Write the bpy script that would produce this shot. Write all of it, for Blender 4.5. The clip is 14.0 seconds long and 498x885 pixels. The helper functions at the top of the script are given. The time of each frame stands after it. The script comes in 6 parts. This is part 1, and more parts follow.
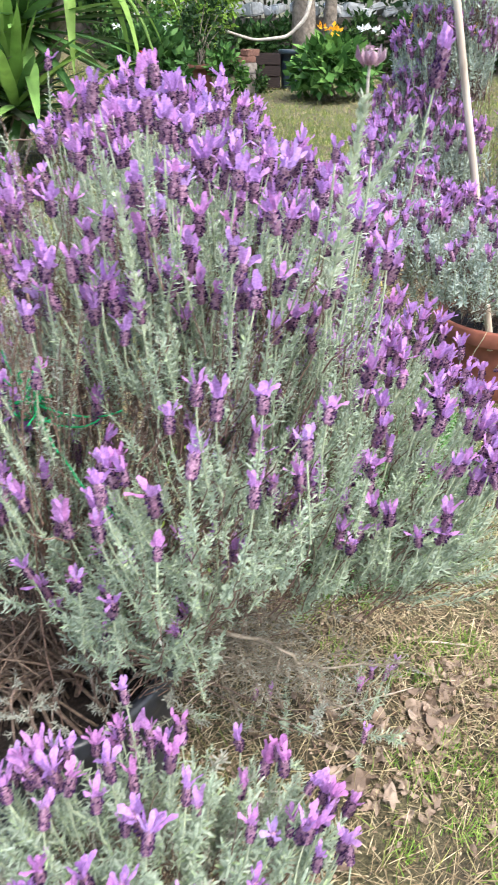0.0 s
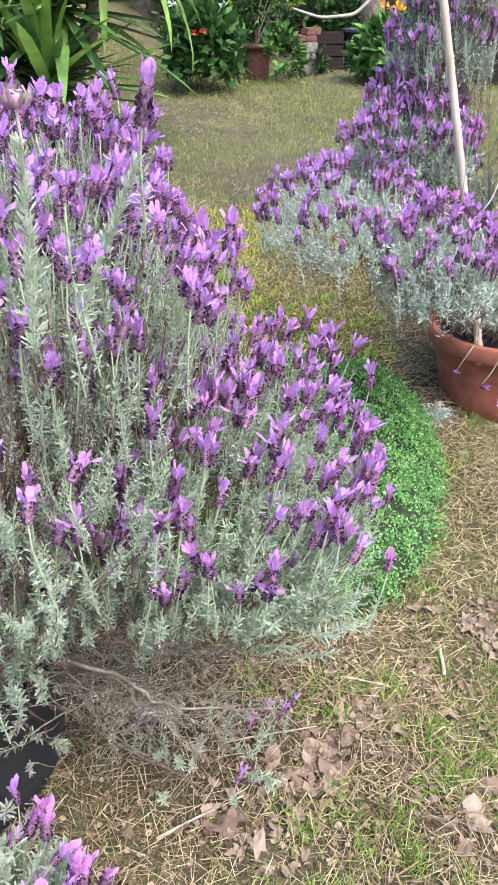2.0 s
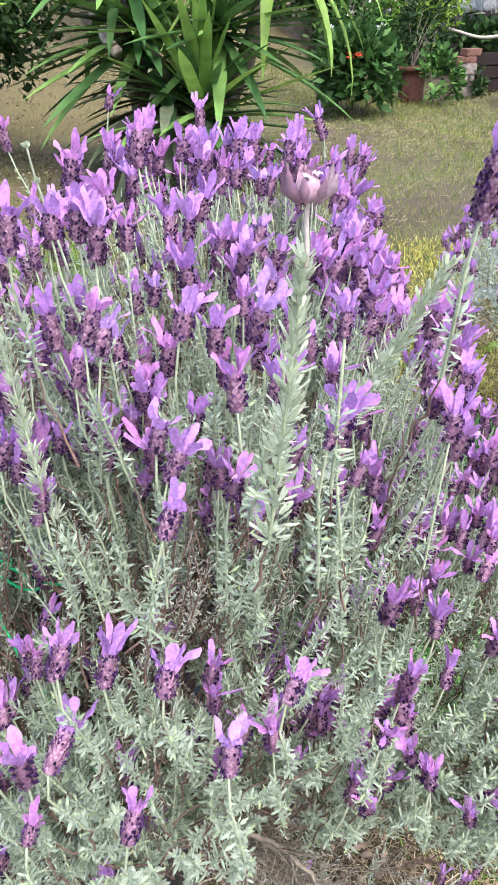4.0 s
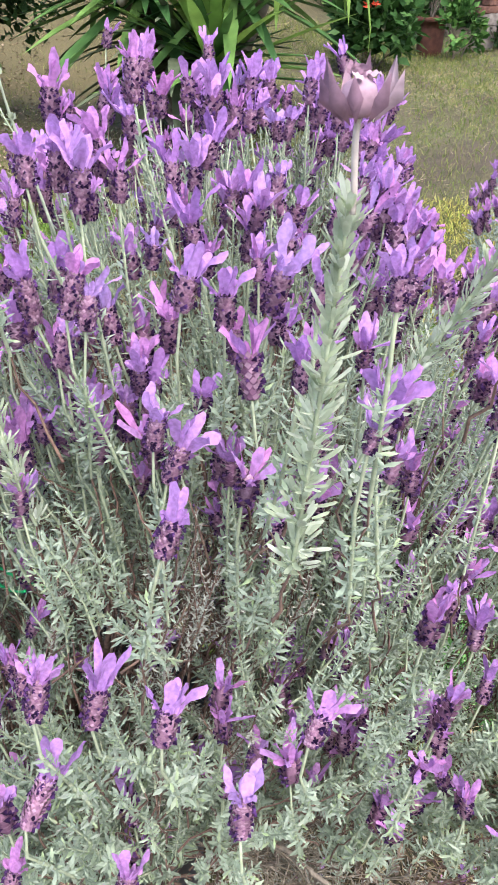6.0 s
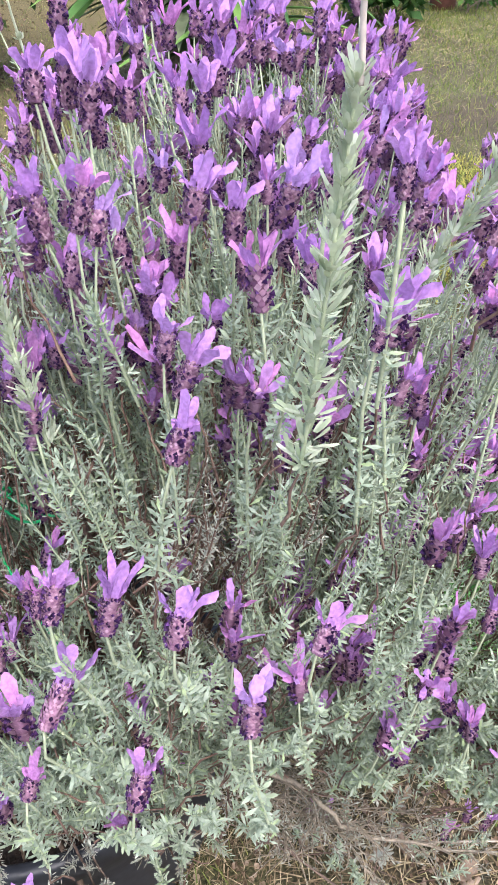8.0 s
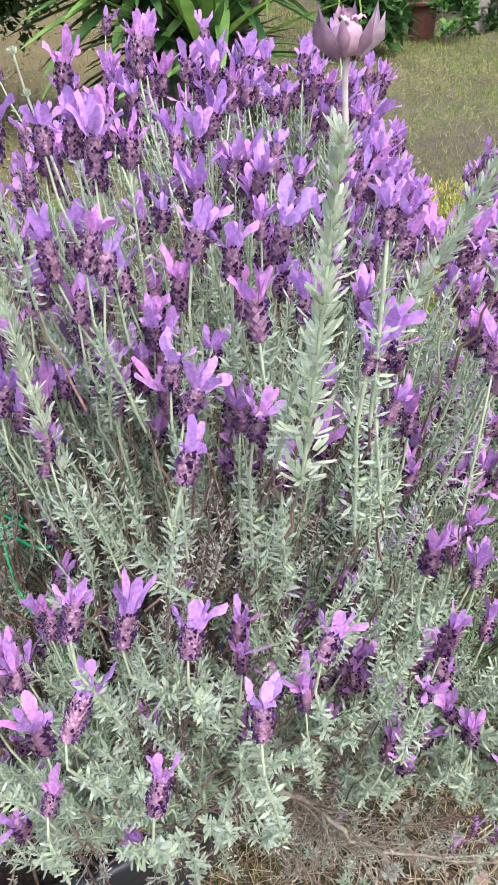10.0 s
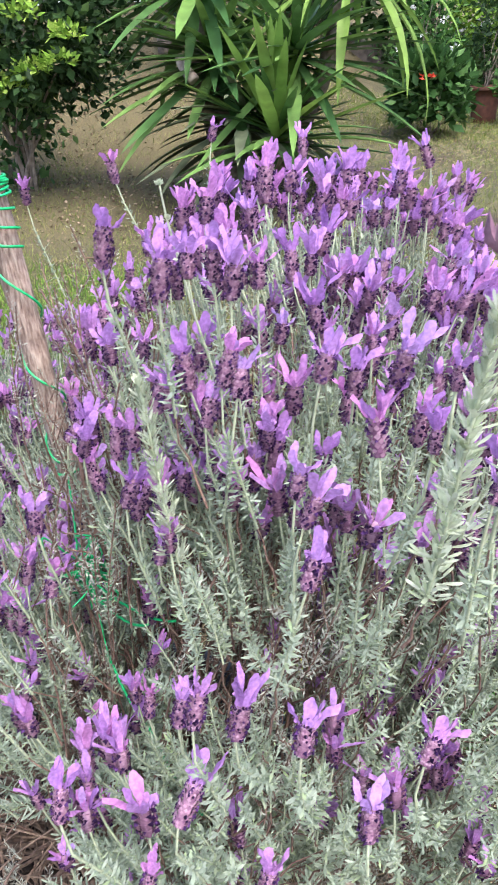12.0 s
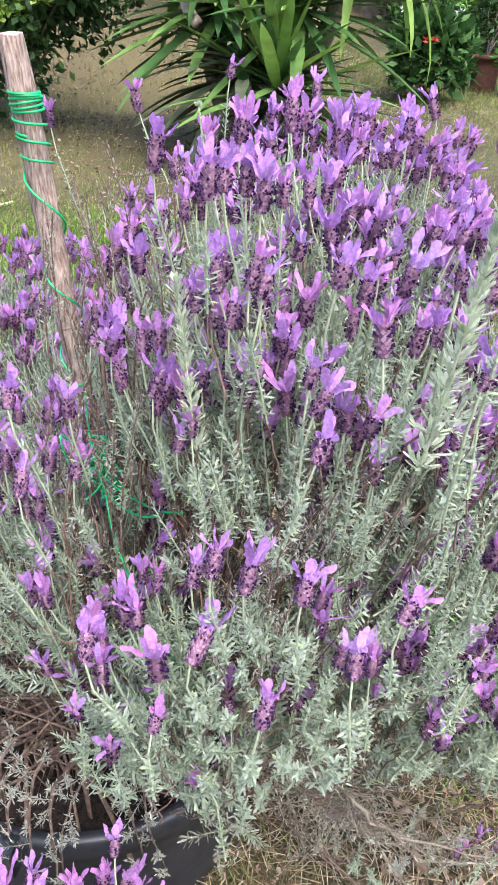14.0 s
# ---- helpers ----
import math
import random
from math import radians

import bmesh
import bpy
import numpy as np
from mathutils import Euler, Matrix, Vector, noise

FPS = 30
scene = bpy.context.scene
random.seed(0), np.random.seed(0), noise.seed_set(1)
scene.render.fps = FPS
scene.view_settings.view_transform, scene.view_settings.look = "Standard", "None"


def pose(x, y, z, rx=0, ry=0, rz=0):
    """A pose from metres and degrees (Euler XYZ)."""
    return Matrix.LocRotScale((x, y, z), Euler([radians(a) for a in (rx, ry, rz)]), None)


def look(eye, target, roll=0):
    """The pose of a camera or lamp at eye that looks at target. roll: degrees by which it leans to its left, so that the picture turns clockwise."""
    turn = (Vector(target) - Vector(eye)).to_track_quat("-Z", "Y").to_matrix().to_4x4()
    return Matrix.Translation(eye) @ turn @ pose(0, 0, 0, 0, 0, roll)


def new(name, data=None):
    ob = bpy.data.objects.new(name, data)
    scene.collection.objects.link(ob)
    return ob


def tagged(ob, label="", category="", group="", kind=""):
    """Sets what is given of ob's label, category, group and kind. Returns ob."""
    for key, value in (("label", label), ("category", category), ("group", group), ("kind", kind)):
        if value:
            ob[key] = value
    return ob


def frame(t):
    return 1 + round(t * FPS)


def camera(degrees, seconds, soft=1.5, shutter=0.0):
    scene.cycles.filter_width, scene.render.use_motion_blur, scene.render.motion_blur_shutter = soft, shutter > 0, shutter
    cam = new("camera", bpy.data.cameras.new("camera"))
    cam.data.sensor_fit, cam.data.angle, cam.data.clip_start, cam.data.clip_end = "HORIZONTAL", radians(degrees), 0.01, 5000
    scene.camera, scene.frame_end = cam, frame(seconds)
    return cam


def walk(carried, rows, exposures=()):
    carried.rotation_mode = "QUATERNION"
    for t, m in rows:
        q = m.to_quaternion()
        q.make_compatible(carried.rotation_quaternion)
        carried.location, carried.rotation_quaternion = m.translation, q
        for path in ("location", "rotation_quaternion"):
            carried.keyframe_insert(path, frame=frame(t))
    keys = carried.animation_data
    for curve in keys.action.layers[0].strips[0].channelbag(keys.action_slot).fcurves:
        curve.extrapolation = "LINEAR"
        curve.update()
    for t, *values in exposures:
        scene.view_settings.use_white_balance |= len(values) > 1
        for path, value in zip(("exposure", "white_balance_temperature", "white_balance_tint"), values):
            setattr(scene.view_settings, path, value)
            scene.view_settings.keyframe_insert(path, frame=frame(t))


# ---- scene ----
cam = camera(37.6, 14.0, soft=1.0, shutter=0.22)
PATH = [
    (0, (0.1429, 0.0489, 1.3786), (0.1080, 1.7871, 0.3903), -0.67),
    (0.5, (0.2509, 0.1770, 1.3802), (0.2884, 1.8982, 0.3624), 0.16),
    (1, (0.3992, 0.2189, 1.3992), (0.3343, 1.9227, 0.3537), -0.55),
    (1.5, (0.4783, 0.1926, 1.4156), (0.3248, 1.8985, 0.3824), -0.45),
    (2, (0.4992, 0.1813, 1.4185), (0.2705, 1.8775, 0.3832), -0.49),
    (2.5, (0.5283, 0.1755, 1.4184), (0.3195, 1.8783, 0.3907), -1.04),
    (3, (0.4703, 0.1942, 1.4219), (0.0624, 1.8681, 0.4066), -2.46),
    (3.5, (0.3575, 0.3200, 1.4193), (-0.1933, 1.9653, 0.4243), -1.90),
    (3.7, (0.3302, 0.3853, 1.4202), (-0.2039, 2.0413, 0.4349), -1.79),
    (5.8, (0.2891, 0.5223, 1.3880), (-0.2398, 2.1301, 0.3224), -1.98),
    (6, (0.2838, 0.5232, 1.3864), (-0.2619, 2.1221, 0.3166), -2.05),
    (6.5, (0.2708, 0.5257, 1.3829), (-0.3009, 2.1101, 0.3050), -2.22),
    (7, (0.2716, 0.5202, 1.3757), (-0.3055, 2.0964, 0.2876), -2.46),
    (7.5, (0.2848, 0.5063, 1.3643), (-0.2674, 2.0634, 0.2367), -2.39),
    (8, (0.2906, 0.4995, 1.3615), (-0.2670, 2.0442, 0.2216), -2.69),
    (8.2, (0.2916, 0.4986, 1.3591), (-0.2532, 2.0433, 0.2121), -2.68),
    (10.3, (0.2955, 0.4668, 1.3875), (-0.2790, 2.0724, 0.3416), -4.46),
    (10.5, (0.2824, 0.4644, 1.4030), (-0.3329, 2.0809, 0.3982), -4.61),
    (11, (0.2769, 0.4610, 1.4315), (-0.3630, 2.1166, 0.5103), -4.26),
    (11.5, (0.2705, 0.4576, 1.4361), (-0.3781, 2.1163, 0.5256), -3.75),
    (12, (0.2527, 0.4398, 1.4293), (-0.4358, 2.0658, 0.4899), -3.19),
    (12.5, (0.2236, 0.4134, 1.4246), (-0.5326, 1.9971, 0.4652), -2.17),
    (13, (0.2164, 0.3940, 1.4269), (-0.5502, 1.9742, 0.4698), -1.23),
    (13.5, (0.2379, 0.3621, 1.4220), (-0.4486, 1.9570, 0.4308), -0.37),
    (14, (0.2538, 0.3393, 1.4185), (-0.3506, 1.9424, 0.3869), 1.48),
]
walk(cam, [(t, look(eye, target, roll)) for t, eye, target, roll in PATH], [(0, 1.93, 6230, 9), (0.8, 1.82, 6160, 12), (2, 1.80, 6080, 14), (3.7, 1.86, 6110, 15), (5.8, 1.68, 6150, 14), (8.2, 1.70, 6130, 15), (10.3, 1.71, 6080, 16), (14, 1.79, 6080, 16)])

# ---- light ----
world = bpy.data.worlds.new("overcast_sky")
scene.world = world
world.use_nodes = True
wn = world.node_tree.nodes
sky = wn.new("ShaderNodeTexSky")
sky.sky_type, sky.sun_disc = "NISHITA", False
sky.sun_elevation, sky.sun_rotation = radians(62), radians(130)
sky.air_density, sky.dust_density, sky.ozone_density = 1.0, 4.0, 1.0
world.node_tree.links.new(sky.outputs[0], wn["Background"].inputs[0])
wn["Background"].inputs[1].default_value = 0.15
sun = new("sun", bpy.data.lights.new("sun", "SUN"))
sun.data.energy, sun.data.angle, sun.data.color = 1.4, radians(50), (1.0, 0.97, 0.92)
sun.matrix_world = look((0, 0, 10), (-math.sin(radians(130)) * 5.3, -math.cos(radians(130)) * 5.3, 0))

# ---- materials ----


def shader(name):
    m = bpy.data.materials.new(name)
    m.use_nodes = True
    t = m.node_tree
    return m, t, t.nodes["Principled BSDF"]


def ramp(t, source, stops):
    r = t.nodes.new("ShaderNodeValToRGB")
    while len(r.color_ramp.elements) < len(stops):
        r.color_ramp.elements.new(0.5)
    for e, (p, c) in zip(r.color_ramp.elements, stops):
        e.position, e.color = p, (*c, 1)
    t.links.new(source, r.inputs[0])
    return r.outputs[0]


def noise_of(t, scale, detail=4.0, coord="Object", stretch=(1, 1, 1)):
    c = t.nodes.new("ShaderNodeTexCoord")
    mp = t.nodes.new("ShaderNodeMapping")
    mp.inputs["Scale"].default_value = stretch
    n = t.nodes.new("ShaderNodeTexNoise")
    n.inputs["Scale"].default_value, n.inputs["Detail"].default_value = scale, detail
    t.links.new(c.outputs[coord], mp.inputs[0])
    t.links.new(mp.outputs[0], n.inputs["Vector"])
    return n.outputs["Fac"]


def blend(t, a, b, fac, mode="MIX"):
    n = t.nodes.new("ShaderNodeMix")
    n.data_type, n.blend_type = "RGBA", mode
    for sock, v in ((n.inputs[0], fac), (n.inputs[6], a), (n.inputs[7], b)):
        if isinstance(v, (int, float)):
            sock.default_value = v
        elif isinstance(v, tuple):
            sock.default_value = (*v, 1)
        else:
            t.links.new(v, sock)
    return n.outputs[2]


def bump(t, p, height, strength, distance=0.002):
    b = t.nodes.new("ShaderNodeBump")
    b.inputs["Strength"].default_value, b.inputs["Distance"].default_value = strength, distance
    t.links.new(height, b.inputs["Height"])
    t.links.new(b.outputs[0], p.inputs["Normal"])


def leaf_mat(name, stops, rough=0.6, through_light=0.25, per="island", grain=120.0):
    """Thin plant matter: colour varies from piece to piece, and light shines through."""
    m, t, p = shader(name)
    if per == "island":
        rnd = t.nodes.new("ShaderNodeNewGeometry").outputs["Random Per Island"]
    else:
        rnd = t.nodes.new("ShaderNodeObjectInfo").outputs["Random"]
    col = ramp(t, rnd, stops)
    col = blend(t, col, ramp(t, noise_of(t, grain, 3), [(0.3, (0.72, 0.72, 0.72)), (0.7, (1.15, 1.15, 1.15))]), 1.0, "MULTIPLY")
    t.links.new(col, p.inputs["Base Color"])
    p.inputs["Roughness"].default_value = rough
    p.inputs["Specular IOR Level"].default_value = 0.12
    tr = t.nodes.new("ShaderNodeBsdfTranslucent")
    t.links.new(col, tr.inputs[0])
    mix = t.nodes.new("ShaderNodeMixShader")
    mix.inputs[0].default_value = through_light
    t.links.new(p.outputs[0], mix.inputs[1])
    t.links.new(tr.outputs[0], mix.inputs[2])
    t.links.new(mix.outputs[0], t.nodes["Material Output"].inputs[0])
    return m


def solid_mat(name, stops, scale=40.0, rough=0.8, bumps=0.4, stretch=(1, 1, 1), metal=0.0, dist=0.002):
    m, t, p = shader(name)
    n1 = noise_of(t, scale, 6, stretch=stretch)
    n2 = noise_of(t, scale * 0.13, 3)
    col = blend(t, ramp(t, n1, stops), ramp(t, n2, [(0.35, (0.75, 0.75, 0.75)), (0.65, (1.15, 1.15, 1.15))]), 0.8, "MULTIPLY")
    t.links.new(col, p.inputs["Base Color"])
    p.inputs["Roughness"].default_value, p.inputs["Metallic"].default_value = rough, metal
    bump(t, p, n1, bumps, dist)
    return m


M_LEAF = leaf_mat("lavender_leaf", [(0.0, (0.21, 0.262, 0.178)), (0.4, (0.33, 0.397, 0.29)), (0.8, (0.40, 0.458, 0.352)), (1.0, (0.345, 0.44, 0.225))], 0.9, 0.30)
M_BLUELEAF = leaf_mat("blue_grey_lavender_leaf", [(0.0, (0.27, 0.33, 0.275)), (0.5, (0.39, 0.46, 0.395)), (1.0, (0.50, 0.56, 0.485))], 0.9, 0.35)
# darker copy of lavender_leaf: the big bush's shade is in its colour
M_SHADEDLEAF = leaf_mat("shaded_lavender_leaf", [(0.0, (0.13, 0.17, 0.115)), (0.5, (0.20, 0.25, 0.175)), (1.0, (0.29, 0.34, 0.25))], 0.9, 0.25)
M_PALE = leaf_mat("young_lavender_leaf", [(0.0, (0.42, 0.49, 0.31)), (0.6, (0.53, 0.58, 0.42)), (1.0, (0.60, 0.64, 0.50))], 0.9, 0.35)
M_DRYLEAF = leaf_mat("dry_lavender_leaf", [(0.0, (0.26, 0.24, 0.20)), (0.5, (0.35, 0.36, 0.29)), (1.0, (0.44, 0.46, 0.38))], 0.85, 0.2)
M_WOOD = solid_mat("lavender_wood", [(0.3, (0.06, 0.039, 0.029)), (0.7, (0.20, 0.14, 0.105))], 90, 0.85, 0.5)
M_TWIG = solid_mat("lavender_twig", [(0.3, (0.09, 0.048, 0.034)), (0.7, (0.25, 0.16, 0.115))], 140, 0.85, 0.3)
M_GREYTWIG = solid_mat("grey_dead_twig", [(0.3, (0.14, 0.112, 0.08)), (0.7, (0.34, 0.29, 0.215))], 140, 0.9, 0.3)
PETAL = [(0.0, (0.42, 0.21, 0.52)), (0.4, (0.52, 0.295, 0.62)), (0.75, (0.56, 0.24, 0.52)), (1.0, (0.485, 0.315, 0.63))]
M_PETAL = leaf_mat("lavender_bract", PETAL, 0.6, 0.40, "object", 300)
M_PETALS = leaf_mat("lavender_bracts_mixed", PETAL, 0.6, 0.40, "island", 300)
M_SPIKE = leaf_mat("lavender_spike", [(0.0, (0.19, 0.088, 0.16)), (0.5, (0.32, 0.175, 0.25)), (1.0, (0.47, 0.30, 0.38))], 0.75, 0.15)
M_FLORET = leaf_mat("lavender_floret", [(0.0, (0.022, 0.009, 0.036)), (0.7, (0.055, 0.02, 0.085)), (1.0, (0.13, 0.055, 0.19))], 0.6, 0.05)
M_SPENT = leaf_mat("spent_spike", [(0.0, (0.30, 0.17, 0.23)), (0.6, (0.42, 0.28, 0.33)), (1.0, (0.55, 0.44, 0.46))], 0.85, 0.15)
M_STALK = solid_mat("flower_stalk", [(0.3, (0.30, 0.35, 0.21)), (0.7, (0.42, 0.46, 0.31))], 200, 0.8, 0.2)

# ---- mesh tools ----
rng = np.random.default_rng(7)
UP = np.array((0.0, 0.0, 1.0))


def unit(v):
    v = np.asarray(v, float)
    return v / np.maximum(np.linalg.norm(v, axis=-1, keepdims=True), 1e-9)


class Soup:
    """Gathers triangles, to become one mesh."""

    def __init__(self):
        self.v, self.f, self.n = [], [], 0

    def add(self, v, f):
        v = np.asarray(v, float).reshape(-1, 3)
        self.v.append(v)
        self.f.append(np.asarray(f, int).reshape(-1, 3) + self.n)
        self.n += len(v)

    def scatter(self, tv, tf, frames, places):
        """One template at many frames (k,3,3; columns are the axes) and places (k,3)."""
        frames, places = np.asarray(frames, float), np.asarray(places, float)
        if len(places) == 0:
            return
        v = np.einsum("kij,nj->kni", frames, tv) + places[:, None, :]
        f = tf[None] + (np.arange(len(places)) * len(tv))[:, None, None]
        self.add(v, f)

    def mesh(self, name, smooth=True):
        me = bpy.data.meshes.new(name)
        v = np.concatenate(self.v) if self.v else np.zeros((0, 3))
        f = np.concatenate(self.f) if self.f else np.zeros((0, 3), int)
        me.vertices.add(len(v))
        me.vertices.foreach_set("co", v.astype(np.float32).ravel())
        me.loops.add(f.size)
        me.loops.foreach_set("vertex_index", f.astype(np.int32).ravel())
        me.polygons.add(len(f))
        me.polygons.foreach_set("loop_start", np.arange(0, f.size, 3, dtype=np.int32))
        me.polygons.foreach_set("loop_total", np.full(len(f), 3, np.int32))
        if smooth:
            me.polygons.foreach_set("use_smooth", np.ones(len(f), bool))
        me.update()
        me.validate()
        return me


def tube(soup, pts, radii, sides=5, closed=True):
    pts = np.asarray(pts, float)
    radii = np.broadcast_to(np.asarray(radii, float), (len(pts),))
    tan = unit(np.gradient(pts, axis=0))
    ref = np.array((0.31, 0.77, 0.55))
    a = unit(np.cross(tan, ref))
    b = np.cross(tan, a)
    ang = np.linspace(0, 2 * np.pi, sides, endpoint=False)
    ring = a[:, None] * np.cos(ang)[None, :, None] + b[:, None] * np.sin(ang)[None, :, None]
    v = pts[:, None] + ring * radii[:, None, None]
    f = []
    for i in range(len(pts) - 1):
        for j in range(sides):
            p, q = i * sides + j, i * sides + (j + 1) % sides
            f += [(p, q, q + sides), (p, q + sides, p + sides)]
    n = len(pts) * sides
    v = v.reshape(-1, 3)
    if closed:
        v = np.concatenate([v, pts[:1], pts[-1:]])
        for j in range(sides):
            k = (j + 1) % sides
            f += [(n, k, j), (n + 1, n - sides + j, n - sides + k)]
    soup.add(v, f)


def lathe(soup, profile, sides=48, centre=(0, 0, 0)):
    """Turns a closed profile of (r, z) about the z axis."""
    pr = np.asarray(profile, float)
    ang = np.linspace(0, 2 * np.pi, sides, endpoint=False)
    v = np.stack([pr[:, 0][:, None] * np.cos(ang), pr[:, 0][:, None] * np.sin(ang), np.repeat(pr[:, 1][:, None], sides, 1)], -1)
    f = []
    k = len(pr)
    for i in range(k - 1):
        for j in range(sides):
            p, q = i * sides + j, i * sides + (j + 1) % sides
            f += [(p, q, q + sides), (p, q + sides, p + sides)]
    soup.add(v.reshape(-1, 3) + np.asarray(centre), f)


def bezier(a, b, c, d, n):
    s = np.linspace(0, 1, n)[:, None]
    a, b, c, d = (np.asarray(p, float) for p in (a, b, c, d))
    return (1 - s) ** 3 * a + 3 * s * (1 - s) ** 2 * b + 3 * s * s * (1 - s) * c + s ** 3 * d


def axes(y, z):
    """Frames whose y axis runs along y and whose z axis leans to z."""
    y = unit(y)
    x = unit(np.cross(y, z))
    return np.stack([x, y, np.cross(x, y)], -1)


def part(name, data, material, parent, label=""):
    me = data.mesh(name) if isinstance(data, Soup) else data
    if not me.materials:
        me.materials.append(material)
    ob = new(name, me)
    ob.parent = parent
    return tagged(ob, label)


def thing(name, label, category, group="", at=(0, 0, 0)):
    ob = new(name)
    ob.location = at
    ob.empty_display_size = 0.05
    return tagged(ob, label, category, group)


def base_inverse(ob):
    return Matrix.Translation(ob.location).inverted()


# ---- terrain ----


def soft(v):
    return 0.5 * (v + np.sqrt(v * v + 0.02))


def ground_z(x, y):
    x, y = np.asarray(x, float), np.asarray(y, float)
    z = 0.2 * (soft(y - 2.1) - soft(y - 5.0)) + 0.05 * soft(y - 5.0) * (y < 30) + 0.05 * 25 * (y >= 30)
    left = 1 / (1 + np.exp(np.clip((x + 2.6) * 2.2, -50, 50)))
    z = z + left * 0.33 * (soft(np.minimum(y, 10) - 6.2))
    z = z + 0.012 * np.sin(x * 5.1 + 1.3) * np.sin(y * 4.3) + 0.006 * np.sin(x * 13 + y * 9)
    return z


def ground_mesh():
    def lines(lo, hi, near_lo, near_hi, step):
        mid = np.arange(near_lo, near_hi, step)
        out = near_hi + np.cumsum(step * 1.22 ** np.arange(60))
        out = out[out < hi]
        inn = near_lo - np.cumsum(step * 1.22 ** np.arange(60))
        inn = inn[inn > lo][::-1]
        return np.concatenate([[lo], inn, mid, out, [hi]])
    xs, ys = lines(-400, 400, -1.6, 2.4, 0.04), lines(-400, 900, 0.0, 5.6, 0.04)
    X, Y = np.meshgrid(xs, ys, indexing="ij")
    Z = ground_z(X, Y) + 0.006 * np.sin(X * 37 + np.sin(Y * 23) * 2) * np.sin(Y * 41) * (np.abs(X) < 3) - 0.004
    nx, ny = X.shape
    i = np.arange(nx * ny).reshape(nx, ny)
    a, b, c, d = i[:-1, :-1].ravel(), i[1:, :-1].ravel(), i[1:, 1:].ravel(), i[:-1, 1:].ravel()
    s = Soup()
    s.add(np.stack([X, Y, Z], -1).reshape(-1, 3), np.concatenate([np.stack([a, b, c], -1), np.stack([a, c, d], -1)]))
    return s


m, t, p = shader("dry_lawn")
fine, mid_n, big = noise_of(t, 160, 6), noise_of(t, 14, 5), noise_of(t, 1.6, 4)
col = ramp(t, fine, [(0.3, (0.012, 0.009, 0.006)), (0.5, (0.055, 0.039, 0.025)), (0.75, (0.16, 0.12, 0.075))])
green = ramp(t, fine, [(0.3, (0.035, 0.045, 0.012)), (0.7, (0.17, 0.18, 0.055))])
col = blend(t, col, green, ramp(t, big, [(0.36, (0.08, 0.08, 0.08)), (0.64, (0.62, 0.62, 0.62))]))
col = blend(t, col, ramp(t, mid_n, [(0.3, (0.6, 0.6, 0.6)), (0.7, (1.2, 1.2, 1.2))]), 0.8, "MULTIPLY")
# the bank at the foot of the trees is bare brown earth
xyz = t.nodes.new("ShaderNodeSeparateXYZ")
t.links.new(t.nodes.new("ShaderNodeTexCoord").outputs["Object"], xyz.inputs[0])
edge = t.nodes.new("ShaderNodeMath")
edge.operation = "MULTIPLY_ADD"
edge.inputs[1].default_value = 1.2
t.links.new(big, edge.inputs[0])
t.links.new(xyz.outputs[0], edge.inputs[2])
west_range = t.nodes.new("ShaderNodeMapRange")
west_range.inputs[1].default_value, west_range.inputs[2].default_value = -1.2, -1.9
t.links.new(edge.outputs[0], west_range.inputs[0])
north_range = t.nodes.new("ShaderNodeMapRange")
north_range.inputs[1].default_value, north_range.inputs[2].default_value = 3.9, 4.6
t.links.new(xyz.outputs[1], north_range.inputs[0])
both = t.nodes.new("ShaderNodeMath")
both.operation = "MULTIPLY"
t.links.new(west_range.outputs[0], both.inputs[0])
t.links.new(north_range.outputs[0], both.inputs[1])
earth = ramp(t, fine, [(0.3, (0.028, 0.022, 0.009)), (0.5, (0.095, 0.078, 0.030)), (0.75, (0.20, 0.163, 0.066))])
col = blend(t, col, earth, both.outputs[0])
t.links.new(col, p.inputs["Base Color"])
p.inputs["Roughness"].default_value = 0.95
bump(t, p, fine, 0.7, 0.01)
M_GROUND = m
ground = new("ground", ground_mesh().mesh("ground"))
ground.data.materials.append(M_GROUND)
tagged(ground, "dry lawn with straw, soil and patches of grass", "ground", kind="structure")

# ---- lavender ----
OVAL = np.array([(0, 0, 0), (-0.3, 0.45, 0.05), (0.3, 0.45, 0.05), (0, 0.5, -0.05), (0, 1.0, 0)])
OVAL_T = np.array([(0, 3, 1), (0, 2, 3), (1, 3, 4), (3, 2, 4)])
LEAF_V = np.array([(-0.045, 0, 0), (0.045, 0, 0), (-0.086, 0.42, -0.03), (0.086, 0.42, -0.03), (-0.080, 0.84, -0.01), (0.080, 0.84, -0.01), (0, 1.0, 0.0)])
LEAF_F = np.array([(0, 1, 3), (0, 3, 2), (2, 3, 5), (2, 5, 4), (4, 5, 6)])
FAR_V = np.array([(0, 0, 0), (-0.108, 0.60, -0.03), (0.108, 0.60, -0.03), (0, 1.0, 0.0)])
FAR_F = np.array([(0, 2, 1), (1, 2, 3)])


